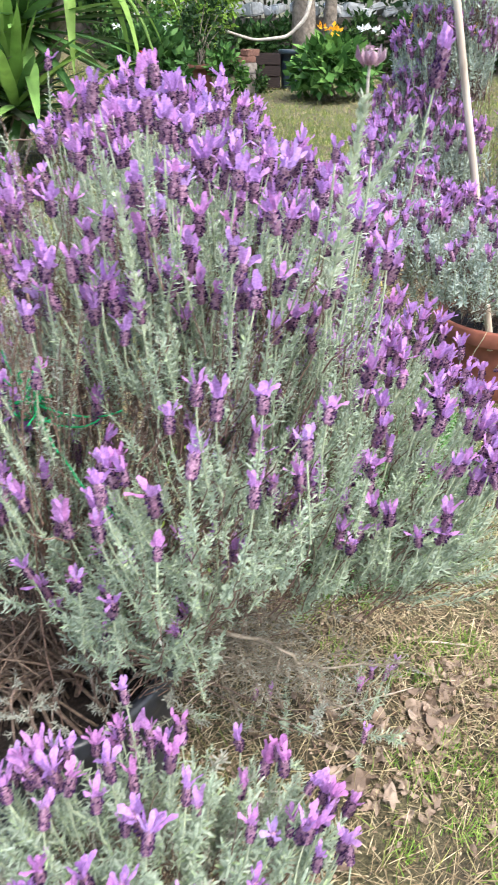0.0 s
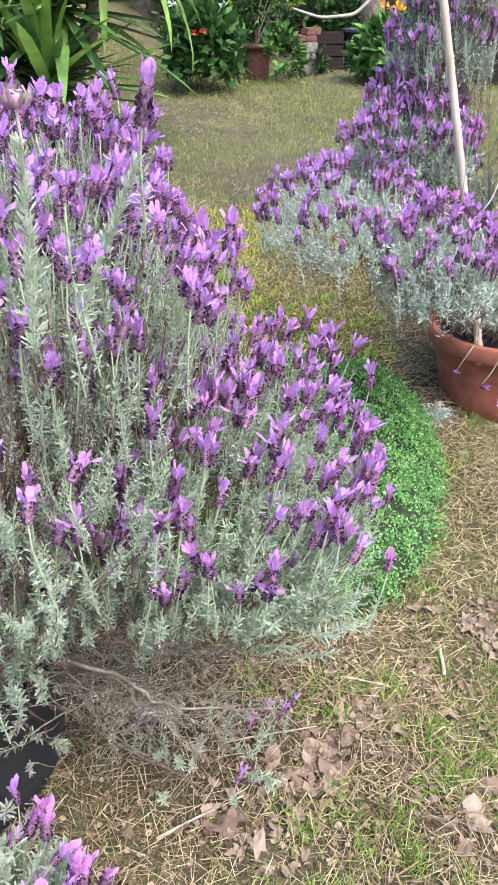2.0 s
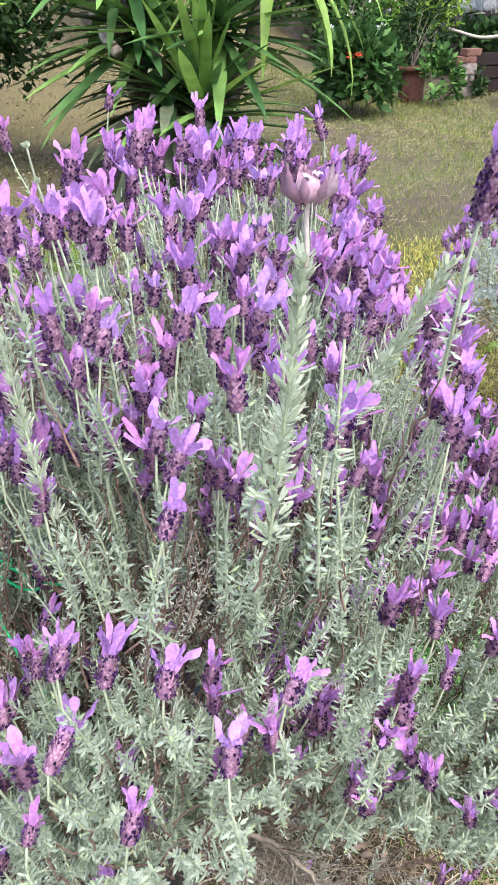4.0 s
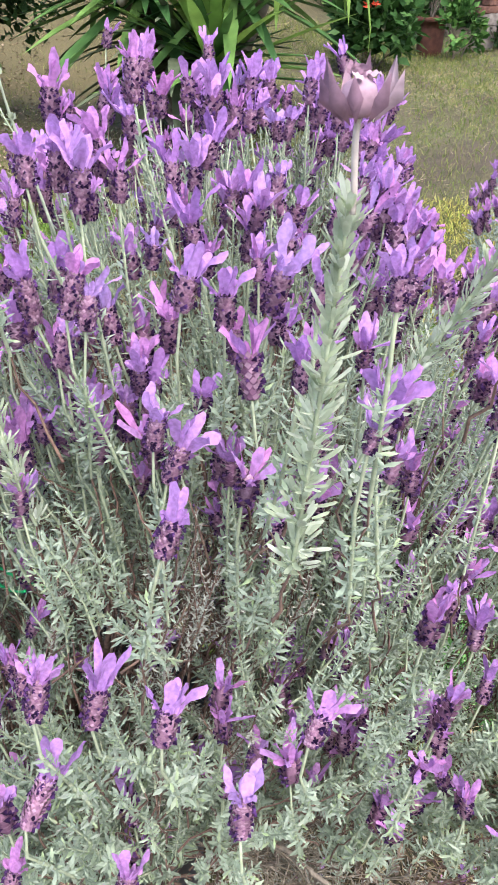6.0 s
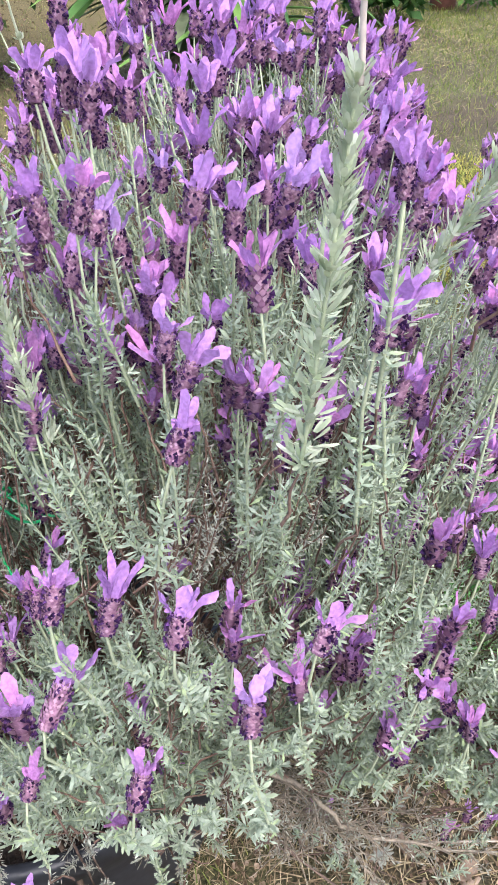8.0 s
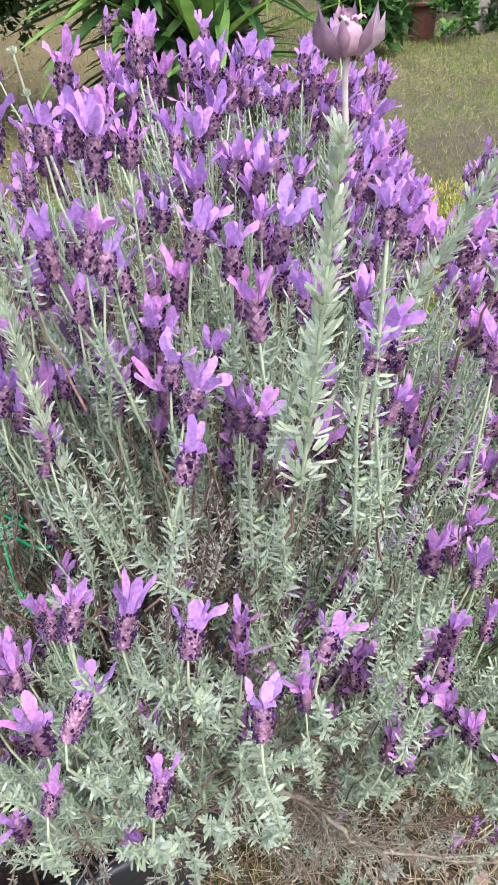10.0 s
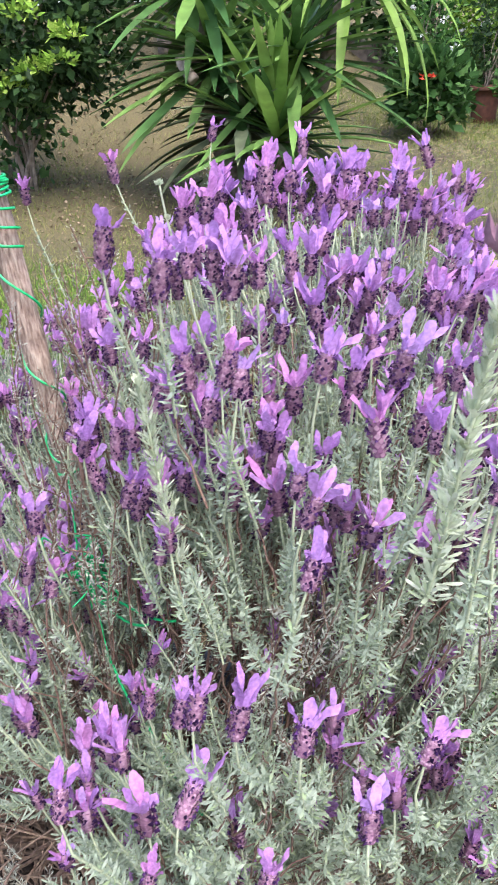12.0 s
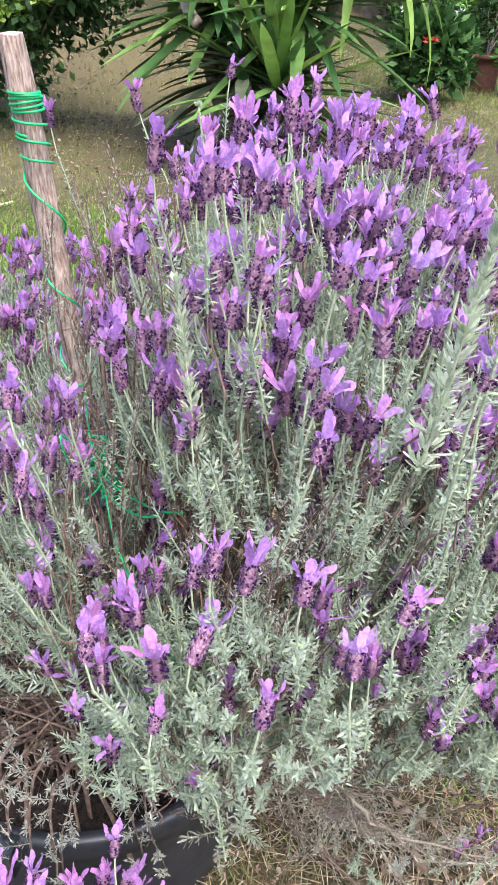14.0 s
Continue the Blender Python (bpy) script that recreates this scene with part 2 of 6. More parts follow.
def leaves_along(soup, pts, size=0.021, step=0.0075, per=4, wide=1.0, far=False):
    """Pairs of narrow leaves, crosswise, along a shoot from its foot to its tip, with small ones in their axils."""
    seg = np.linalg.norm(np.diff(pts, axis=0), axis=1)
    run = np.concatenate([[0], np.cumsum(seg)])
    n = max(3, int(run[-1] / step))
    at = np.linspace(0.06, 1, n) * run[-1]
    pos = np.stack([np.interp(at, run, pts[:, k]) for k in range(3)], -1)
    tan = unit(np.gradient(pos, axis=0)) if n > 1 else unit(pts[-1:] - pts[:1])
    a = unit(np.cross(tan, (0.4, 0.6, 0.69)))
    b = np.cross(tan, a)
    s = at / run[-1]
    turn0 = rng.uniform(0, 6.28)
    F, P = [], []
    for k in range(per):
        ang = turn0 + np.arange(n) * (np.pi / 2) + k * np.pi + rng.normal(0, 0.25, n) + (np.pi / 2 + 0.3 if k >= 2 else 0)
        out = a * np.cos(ang)[:, None] + b * np.sin(ang)[:, None]
        lean = np.interp(s, [0, 0.75, 1], [1.2, 0.95, 0.35]) + rng.normal(0, 0.28, n)
        d = unit(tan * np.cos(lean)[:, None] + out * np.sin(lean)[:, None])
        ln = size * np.interp(s, [0, 0.25, 0.8, 1], [0.65, 1.0, 0.95, 0.5]) * rng.uniform(0.75, 1.2, n) * (0.6 if k >= 2 else 1)
        fr = axes(d, tan)
        fr = fr * ln[:, None, None]
        fr[:, :, 0] *= wide
        F.append(fr)
        P.append(pos + rng.normal(0, 0.0012, (n, 3)))
    soup.scatter(FAR_V if far else LEAF_V, FAR_F if far else LEAF_F, np.concatenate(F), np.concatenate(P))


def spike_mesh(seed, length=0.028, radius=0.0072, rows=14, cols=12, core=6, flat=False):
    """A barrel of overlapping scale bracts in columns, with tiny dark florets between them. Foot at the origin, along z."""
    r = np.random.default_rng(seed)
    s, fl = Soup(), Soup()
    prof = [(0.0, 0.0), (0.5, 0.02), (0.82, 0.15), (0.9, 0.5), (0.78, 0.85), (0.35, 1.0), (0.0, 1.02)]
    lathe(s, [(q * radius * 0.8, h * length) for q, h in prof], core)
    K = np.array([(0, -0.25, 0), (-0.5, 0.42, 0.06), (0.5, 0.42, 0.06), (0, 1.0, 0.08), (0, 0.45, 0.36)])
    KF = np.array([(0, 4, 1), (0, 2, 4), (1, 4, 3), (4, 2, 3)])
    if flat:
        K, KF = np.array([(0, -0.2, 0), (-0.5, 0.42, 0.06), (0.5, 0.42, 0.06), (0, 1.0, 0.25)]), np.array([(0, 2, 1), (1, 2, 3)])
    F, P, FP, FF = [], [], [], []
    for i in range(rows):
        h = (i + 0.15) / rows
        rad = radius * np.interp(h, [0, 0.15, 0.5, 0.9, 1], [0.55, 0.88, 1.0, 0.85, 0.5])
        for j in range(cols):
            ang = 2 * np.pi * (j + 0.5 * (i % 2)) / cols + r.normal(0, 0.08)
            out = np.array((math.cos(ang), math.sin(ang), 0))
            d = unit(UP * 0.92 + out * r.uniform(0.25, 0.6))
            fr = axes(d, out)
            w, ln = 5.6 * radius / cols * r.uniform(0.85, 1.1), 1.3 * length / rows * r.uniform(0.85, 1.2)
            F.append(np.stack([fr[:, 0] * w, fr[:, 1] * ln, fr[:, 2] * ln], -1))
            P.append(out * rad * 0.86 + UP * (h * length))
            if r.random() < (0.62 if j % 3 == 0 else 0.2 if flat else 0.15):
                a2 = ang + np.pi / cols
                o2 = np.array((math.cos(a2), math.sin(a2), 0.25))
                FP.append(np.array((math.cos(a2), math.sin(a2), 0)) * rad * 1.08 + UP * ((h + 0.05) * length))
                FF.append(axes(unit(o2), UP) * (0.0021 if flat else 0.0017) * r.uniform(0.6, 1.4))
    s.scatter(K, KF, np.array(F), np.array(P))
    me = s.mesh("spike")
    B = np.array([(-1, -0.5, 0), (1, -0.5, 0), (0, 0.9, 0.9), (0, 0.9, -0.9)], float)
    BF = np.array([(0, 1, 2), (0, 3, 1), (1, 3, 2)])
    if FP:
        fl.scatter(B, BF, np.array(FF), np.array(FP))
    return me, (fl.mesh("floret") if FP else None)


def petal_mesh(seed, length=0.024, count=4, spread=0.45, nv=7):
    """The tuft of long petal-like bracts on top of a spike, foot at the origin."""
    r = np.random.default_rng(seed)
    s = Soup()
    nu = 3
    for k in range(count):
        ang = 2 * np.pi * k / count + r.normal(0, 0.4)
        out = np.array((math.cos(ang), math.sin(ang), 0))
        side = np.array((-math.sin(ang), math.cos(ang), 0))
        short = r.random() < 0.28
        ln = length * (r.uniform(0.35, 0.6) if short else r.uniform(0.75, 1.15))
        wd = 0.0043 * r.uniform(0.7, 1.2) * (0.75 if short else 1)
        lean, curl, twist, wave = spread * r.uniform(0.0, 2.0), r.uniform(-0.5, 0.8), r.normal(0, 0.5), r.uniform(0, 6)
        V = []
        pos, th = out * 0.0035, lean
        for j in range(nv):
            h = j / (nv - 1)
            w = wd * np.interp(h, [0, 0.3, 0.65, 0.88, 1.0], [0.42, 0.68, 1.0, 0.98, 0.5]) * r.uniform(0.9, 1.1)
            d = UP * math.cos(th) + out * math.sin(th)
            nrm = out * math.cos(th) - UP * math.sin(th)
            sd = side * math.cos(twist * h) + nrm * math.sin(twist * h)
            for i in range(nu):
                u = 2 * i / (nu - 1) - 1
                tip = d * (r.uniform(-0.0012, 0.0006) + 0.0012 * (i == 1) if j == nv - 1 else 0)
                V.append(pos + tip + sd * (u * w) + nrm * (-0.28 * w * (1 - u * u) + 0.0013 * math.sin(wave + 9 * h + 2.5 * u)))
            pos = pos + d * (ln / (nv - 1))
            th += curl / (nv - 1)
        F = []
        for j in range(nv - 1):
            for i in range(nu - 1):
                a = j * nu + i
                F += [(a, a + 1, a + nu + 1), (a, a + nu + 1, a + nu)]
        s.add(V, F)
    return s.mesh("petal_tuft")


SPIKES = [spike_mesh(10 + k, 0.028 * q) for k, q in enumerate((1.05, 0.9, 1.2, 1.0, 0.8))]
SPIKES.append(spike_mesh(16, 0.031, 0.0056))
TUFT_SHAPES = ((0.029, 9, 0.34), (0.026, 9, 0.46), (0.030, 9, 0.28), (0.025, 8, 0.32), (0.027, 11, 0.52), (0.028, 9, 0.40), (0.022, 9, 0.62))
TUFTS = [petal_mesh(40 + k, ln, n, sp) for k, (ln, n, sp) in enumerate(TUFT_SHAPES)]
FAR_TUFTS = [petal_mesh(40 + k, ln, n, sp, 4) for k, (ln, n, sp) in enumerate(TUFT_SHAPES)]
TUFTS.append(petal_mesh(63, 0.023, 5, 0.16))
TOPS = [0.028 * q for q in (1.05, 0.9, 1.2, 1.0, 0.8)] + [0.031]
FAR_SPIKES = [spike_mesh(20 + k, 0.028 * q, rows=9, cols=8, core=4, flat=True) for k, q in enumerate((1.05, 0.9, 1.2, 1.0, 0.8))]
for (me, fl) in SPIKES + FAR_SPIKES:
    me.materials.append(M_SPIKE)
    fl.materials.append(M_FLORET)
for me in TUFTS + FAR_TUFTS:
    me.materials.append(M_PETAL)


def flower_head(parent, foot, d, scale, r, inv, far=False):
    """A head of the bush: the spike, its florets and its tuft of bracts."""
    k, j = int(r.integers(len(FAR_SPIKES))), int(r.integers(len(TUFTS) - 1))
    if scale > 1.08:
        k, j = len(SPIKES) - 1, len(TUFTS) - 1
    q = Vector(d).to_track_quat("Z", "Y").to_matrix().to_4x4()
    mtx = Matrix.Translation(Vector(foot)) @ q @ Matrix.Rotation(r.uniform(0, 6.28), 4, "Z") @ Matrix.Scale(scale, 4)
    spikes = FAR_SPIKES if far else SPIKES
    head = new("flower_head", spikes[k][0])
    head.parent = parent
    head.matrix_basis = inv @ mtx
    fl = new("floret_ring", spikes[k][1])
    fl.parent = head
    tuft = new("petal_tuft", FAR_TUFTS[j] if far and j < len(FAR_TUFTS) else TUFTS[j])
    tuft.parent = head
    tuft.matrix_basis = Matrix.Translation((0, 0, TOPS[k] * 0.9)) @ Matrix.Rotation(r.uniform(0, 6.28), 4, "Z") @ Matrix.Scale(r.uniform(0.8, 1.15), 4)
    return head


def arrays(me):
    v, f = np.empty(len(me.vertices) * 3, np.float32), np.empty(len(me.loops), np.int32)
    me.vertices.foreach_get("co", v)
    me.loops.foreach_get("vertex_index", f)
    return v.reshape(-1, 3).astype(float), f.reshape(-1, 3)


SPIKE_ARRAYS = [(arrays(a), arrays(b)) for a, b in FAR_SPIKES]
TUFT_ARRAYS = [arrays(me) for me in FAR_TUFTS]


def joined_head(soups, foot, d, scale, r):
    """The same head, added to the joined meshes of the many that lie deeper in the bush."""
    k, j = int(r.integers(len(FAR_SPIKES))), int(r.integers(len(TUFTS) - 1))
    q = Vector(d).to_track_quat("Z", "Y").to_matrix() @ Matrix.Rotation(r.uniform(0, 6.28), 3, "Z")
    fr = np.array(q)[None] * scale
    (sv, sf), (fv, ff) = SPIKE_ARRAYS[k]
    soups[0].scatter(sv, sf, fr, [foot])
    soups[1].scatter(fv, ff, fr, [foot])
    soups[2].scatter(*TUFT_ARRAYS[j], fr * r.uniform(0.8, 1.15), [np.asarray(foot) + np.asarray(d) * TOPS[k] * 0.9 * scale])


def lobe_tips(r, centre, radii, count, shell=0.65, low=-0.25):
    """Points in the outer shell of an ellipsoid, above its lower part, with their outward directions."""
    out = []
    while len(out) < count:
        d = unit(r.normal(0, 1, 3))
        if d[2] < low:
            continue
        q = r.uniform(shell, 1.0)
        out.append((np.asarray(centre) + d * q * np.asarray(radii), d))
    return out


def lavender(name, label, foot, limbs, heads, tips, seed, leaf=0.0120, step=0.0045, per=4, pale=(), far=False, scale=1.0, upright=(), leaf_mat_used=None, wide=1.0):
    """A lavender bush. limbs: ends of the woody branches; heads: (foot, direction, scale) of flower heads; tips: (tip, direction, length) of leafy shoots."""
    r = np.random.default_rng(seed)
    bush = thing(name, label, "lavender bush", "lavender bushes", foot)
    inv = base_inverse(bush)
    foot = np.asarray(foot, float)
    twigs, green, dry, young, stalks = Soup(), Soup(), Soup(), Soup(), Soup()
    nodes = []
    for k, end in enumerate(limbs):
        end = np.asarray(end, float)
        span = end - foot
        ang = r.uniform(0, 6.28)
        start = foot + np.array((math.cos(ang), math.sin(ang), 0)) * r.uniform(0.005, 0.05)
        flat = span * (1, 1, 0)
        low = span[2] < 0.22
        b1 = start + flat * (0.25 if low else 0.45) + UP * (0.10 if low else max(0.08, span[2] * 0.3))
        b2 = end - flat * (0.3 if low else 0.12) - UP * (-0.03 if low else max(0.0, span[2] * 0.4))
        path = bezier(start, b1, b2, end, 22)
        path[1:-1] += np.cumsum(r.normal(0, 0.0035, (20, 3)), 0) * np.sin(np.linspace(0, np.pi, 20))[:, None]
        wood = Soup()
        tube(wood, path - foot, np.linspace(0.0044, 0.0010, 22) * r.uniform(0.45, 0.9) * (1.0 if low else 0.62), 6)
        part("branch", wood, M_WOOD, bush)
        nodes.append(path[5:])
    nodes = np.concatenate(nodes)
    heart = np.mean([np.asarray(e, float) for e in limbs], 0)

    def join(p, d):
        """A bare twig from the woody branches to the foot of a shoot."""
        gap = p - nodes
        dist = np.linalg.norm(gap, axis=1)
        cost = dist + 0.9 * np.maximum(0, 0.05 - gap[:, 2]) + 1.1 * np.linalg.norm(gap[:, :2], axis=1) + r.uniform(0, 0.09, len(nodes))
        q = nodes[int(r.choice(np.argsort(cost)[:40]))]
        ln = min(np.linalg.norm(p - q), r.uniform(0.05, 0.11))
        q = p + unit(unit(q - p) - d * 0.4 - UP * 0.9) * ln
        path = bezier(q, q + (p - q) * 0.3 + UP * 0.1 * ln, p - d * 0.35 * ln, p, 5)
        path[1:-1] += r.normal(0, 0.002, (3, 3))
        tube(twigs, path - foot, np.linspace(0.0014, 0.0008, 5), 3, False)
        if r.random() < 0.75:
            k0 = int(r.integers(1, 3))
            leaves_along(dry if r.random() < 0.45 else green, path[k0:] - foot, leaf * 0.65, step * 1.9, 3, far=True)

    for tip, d, ln in tips:
        d = unit(d)
        side = unit(np.cross(d, r.normal(0, 1, 3)))
        p0 = tip - d * ln - side * ln * 0.15
        path = bezier(p0, p0 + unit(d + side * 0.5) * ln * 0.33, tip - d * ln * 0.33, tip, 8)
        tube(stalks, path[::2] - foot, np.linspace(0.0013, 0.0007, 4), 3, False)
        leaves_along(dry if tip[2] < 0.5 and r.random() < 0.45 else green, path - foot, leaf * r.uniform(0.8, 1.2) * (1.3 if tip[2] < 0.72 else 1), step * (1.5 if not far and tip[1] > 1.25 else 1.3 if not far and (tip[1] > 1.15 or tip[2] < 0.72) else 1), 3 if far or tip[1] > 1.15 else per, wide, far=far or tip[1] > 1.15 or tip[2] > 0.8)
        join(path[0], unit(path[1] - path[0]))
    for a0, a1 in upright:
        bow = r.normal(0, 0.03, 3)
        path = bezier(a0, a0 + (a1 - a0) * (0.15, 0.15, 0.4) + bow, a1 - UP * 0.12 + bow, a1, 12)
        path[1:] += np.cumsum(r.normal(0, 0.0022, (11, 3)), 0)
        tube(twigs, path - foot, np.linspace(0.0024, 0.0011, 12) * r.uniform(0.6, 1.1), 4, False)
        for k0 in (6, 8, 9, 10):
            side = path[k0] + r.normal(0, 0.018, 3) + UP * r.uniform(0.02, 0.06)
            small = bezier(path[k0], path[k0] + (side - path[k0]) * 0.4, side - UP * 0.012, side, 5)
            tube(twigs, small - foot, 0.0009, 3, False)
            leaves_along(dry, small[1:] - foot, leaf * 0.62, step * 0.8, 4, far=True)
        leaves_along(dry if r.random() < 0.7 else green, path[8:] - foot, leaf * 0.7, step, 4, far=True)
    for tip, d, ln, wide in pale:
        d = unit(d)
        p0 = tip - d * ln
        path = bezier(p0, p0 + d * ln * 0.3 + r.normal(0, 0.008, 3), tip - d * ln * 0.3, tip, 10)
        tube(stalks, path - foot, np.linspace(0.0014, 0.0009, 10), 4, False)
        n, whorls = 360, 18
        at = np.clip(np.repeat(np.linspace(0.02, 0.985, whorls) ** 0.85, n // whorls) + r.normal(0, 0.009, n), 0, 1)
        base = np.stack([np.interp(at * 9, np.arange(10), path[:, k]) for k in range(3)], -1)
        out = unit(np.cross(d, r.normal(0, 1, (n, 3))))
        lean = r.uniform(0.35, 1.35, n) * (1.0 - 0.4 * at)
        way = unit(d * np.cos(lean)[:, None] + out * np.sin(lean)[:, None])
        fr = axes(way, d) * (r.uniform(0.0075, 0.0130, n) * (1.05 - 0.25 * at))[:, None, None]
        fr[:, :, 0] *= wide * 1.15
        young.scatter(LEAF_V, LEAF_F, fr, base - foot + out * (r.uniform(0.0, 0.008, n) * (1.1 - 0.7 * at))[:, None])
        join(path[0], d)
    rest = Soup(), Soup(), Soup()
    for count, (at, d, sc) in enumerate(heads):
        d = unit(d)
        at = np.asarray(at, float) - d * 0.022 * sc
        ln = r.uniform(0.09, 0.14) * scale
        inward = unit((heart - at) * (1, 1, 0))
        bare = r.uniform(0.012, 0.035)
        lean = unit(UP + (d * (1, 0, 0)) * 0.35 - inward * 0.18 + r.normal(0, 0.10, 3))
        p0 = at - lean * ln
        path = bezier(p0, p0 + lean * ln * 0.45, at - d * ln * 0.22, at, 7)
        tube(stalks, path[::2] - foot, np.linspace(0.0014, 0.0011, 4), 4 if at[1] < 1.1 else 3, False)
        cut = np.linalg.norm(path - at, axis=1) > bare
        leaves_along(green, path[cut] - foot, leaf, step, 3 if far or at[1] > 1.15 else per, wide, far=far or at[1] > 1.15 or at[2] > 0.9)
        join(path[0], unit(path[1] - path[0]))
        if count < 300:
            flower_head(bush, at, d, sc, r, inv, far or at[1] > 1.15)
        else:
            joined_head(rest, at - foot, d, sc, r)
    tagged(part("twig_tangle", twigs, M_TWIG, bush, "thin bare brown twigs"), kind="stuff")
    tagged(part("stalk_tangle", stalks, M_STALK, bush, "thin green stalks"), kind="stuff")
    tagged(part("foliage", green, leaf_mat_used or M_LEAF, bush, "narrow grey-green leaves"), kind="stuff")
    if rest[0].n:
        for nm, so, ma in (("spike_mass", rest[0], M_SPIKE), ("floret_mass", rest[1], M_FLORET), ("petal_mass", rest[2], M_PETALS)):
            tagged(part(nm, so, ma, bush), kind="stuff")
    if dry.n:
        tagged(part("dry_foliage", dry, M_DRYLEAF, bush, "withered grey leaves"), kind="stuff")
    if young.n:
        tagged(part("young_foliage", young, M_PALE, bush, "pale young leaves"), kind="stuff")
    return bush


def head_dirs(r, places, middle, out=0.25, lean=1.0):
    rows = []
    for x, y, z, s in places:
        o = unit(np.array((x, y, z)) - middle)
        back = np.array((0, min(0.95, max(0.12, 0.2 + 1.6 * (1.36 - z))), 0)) * lean
        rows.append(((x, y, z), unit(UP + out * o * (1, 0.3, 0.3) + back + r.normal(0, 0.17, 3)), s * 0.86))
    return rows


def grown(r, lobes, length=(0.06, 0.13), up=1.6, back=0.35, low=-0.1):
    tips, heads = [], []
    for centre, radii, shoots, flowers, lean in lobes:
        for p, d in lobe_tips(r, centre, radii, shoots, 0.55, -0.5):
            tips.append((p, unit(d * 0.6 + UP * up + np.asarray(lean) + r.normal(0, 0.2, 3)), r.uniform(*length)))
        for p, d in lobe_tips(r, centre, radii, flowers, 0.82, low):
            heads.append((p + UP * 0.03, unit(d * 0.2 + UP + np.array((0, back, 0)) + np.asarray(lean) * 0.3 + r.normal(0, 0.2, 3)), r.uniform(0.75, 1.08)))
    return tips, heads


# the bush in the black pot
POT = (-0.33, 1.12)
FRONT = [
    (0.138, 0.814, 1.130, 1.1), (0.121, 0.866, 1.139, 1), (0.193, 0.756, 0.977, 1.1), (0.118, 0.909, 1.239, 1.15), (0.003, 0.909, 1.218, 1.1),
    (0.245, 0.823, 1.202, 0.6), (-0.004, 0.945, 1.295, 1), (0.094, 0.773, 1.017, 1.1), (0.145, 0.769, 1.027, 1.1), (-0.040, 0.878, 1.118, 1),
    (-0.023, 0.888, 1.058, 1), (0.047, 0.895, 1.230, 1), (0.034, 0.944, 1.283, 1.1), (0.034, 0.995, 1.277, 1.1), (0.055, 0.898, 1.222, 1),
    (0.135, 0.924, 1.219, 1), (0.112, 0.859, 1.166, 0.9), (0.225, 0.823, 0.984, 1.1), (0.169, 0.929, 1.232, 1.1), (0.217, 0.825, 1.270, 0.6),
    (0.251, 0.820, 1.277, 0.6), (0.206, 0.834, 1.224, 0.6), (0.074, 0.748, 1.046, 1), (0.037, 0.788, 0.990, 1),
]
SIDES = [
    (-0.029, 0.871, 1.321, 1), (0.030, 0.840, 1.313, 1), (0.014, 0.954, 1.291, 1), (0.007, 1.091, 1.327, 1.1), (-0.003, 0.986, 1.328, 1),
    (-0.039, 1.596, 1.268, 1), (0.034, 1.563, 1.267, 1), (-0.108, 1.561, 1.307, 1.2), (-0.323, 1.368, 1.296, 1.1), (-0.455, 1.339, 1.269, 1),
    (0.017, 0.920, 1.181, 1), (-0.123, 0.942, 1.082, 1), (-0.242, 1.537, 1.330, 1), (-0.175, 0.829, 1.001, 1), (-0.199, 0.804, 0.960, 1),
    (-0.040, 0.857, 0.895, 0.9), (0.135, 0.709, 0.942, 1), (0.021, 0.734, 0.847, 0.9), (0.068, 0.733, 0.964, 1.1), (-0.035, 0.716, 0.940, 1),
    (-0.208, 0.869, 1.075, 1), (-0.131, 0.860, 1.086, 1), (-0.132, 0.868, 1.009, 1), (0.320, 0.860, 1.348, 1.32),
]
RIGHT = [
    (0.248, 0.853, 1.199, 1), (0.081, 1.330, 0.778, 1), (0.192, 1.330, 0.853, 1), (0.274, 1.391, 0.862, 1), (0.310, 1.116, 0.906, 1.1),
    (0.371, 1.129, 0.885, 1.1), (0.514, 1.417, 0.793, 1), (0.483, 1.043, 0.737, 1.1), (0.428, 1.078, 0.831, 1), (0.342, 1.039, 0.801, 1),
    (0.191, 1.117, 0.768, 1), (0.600, 1.102, 0.654, 1.1), (0.366, 1.243, 0.966, 1), (0.249, 1.518, 1.001, 1), (0.545, 1.070, 0.690, 1.1),
    (0.300, 1.057, 0.881, 1), (0.406, 1.075, 0.758, 1), (0.294, 1.557, 1.014, 1), (0.221, 1.493, 1.050, 1), (0.074, 1.575, 1.289, 1.1),
    (-0.017, 1.167, 1.331, 1.1), (0.570, 1.150, 0.720, 1),
]
LOW = [
    (0.393, 1.245, 0.10, 1.0), (0.425, 1.235, 0.10, 1.0), (0.45, 1.26, 0.11, 0.9), (0.355, 1.07, 0.10, 0.9), (0.13, 1.165, 0.12, 1.0), (0.16, 1.17, 0.11, 0.9), (0.36, 1.20, 0.10, 0.9),
]
NEAR = [
    (0.116, 0.682, 0.480, 0.9), (0.208, 0.64, 0.549, 0.9), (-0.05, 0.714, 0.560, 1), (0.13, 0.56, 0.580, 0.9), (-0.026, 0.66, 0.525, 1), (0.179, 0.617, 0.500, 0.9),
    (-0.042, 0.73, 0.609, 0.9), (-0.12, 0.62, 0.560, 1), (-0.02, 0.58, 0.560, 1), (0.06, 0.62, 0.520, 1), (-0.1, 0.55, 0.620, 1), (-0.2, 0.6, 0.600, 1),
    (0.02, 0.52, 0.620, 0.9),
]
r = np.random.default_rng(21)
mid = np.array((0.0, 1.1, 0.8))
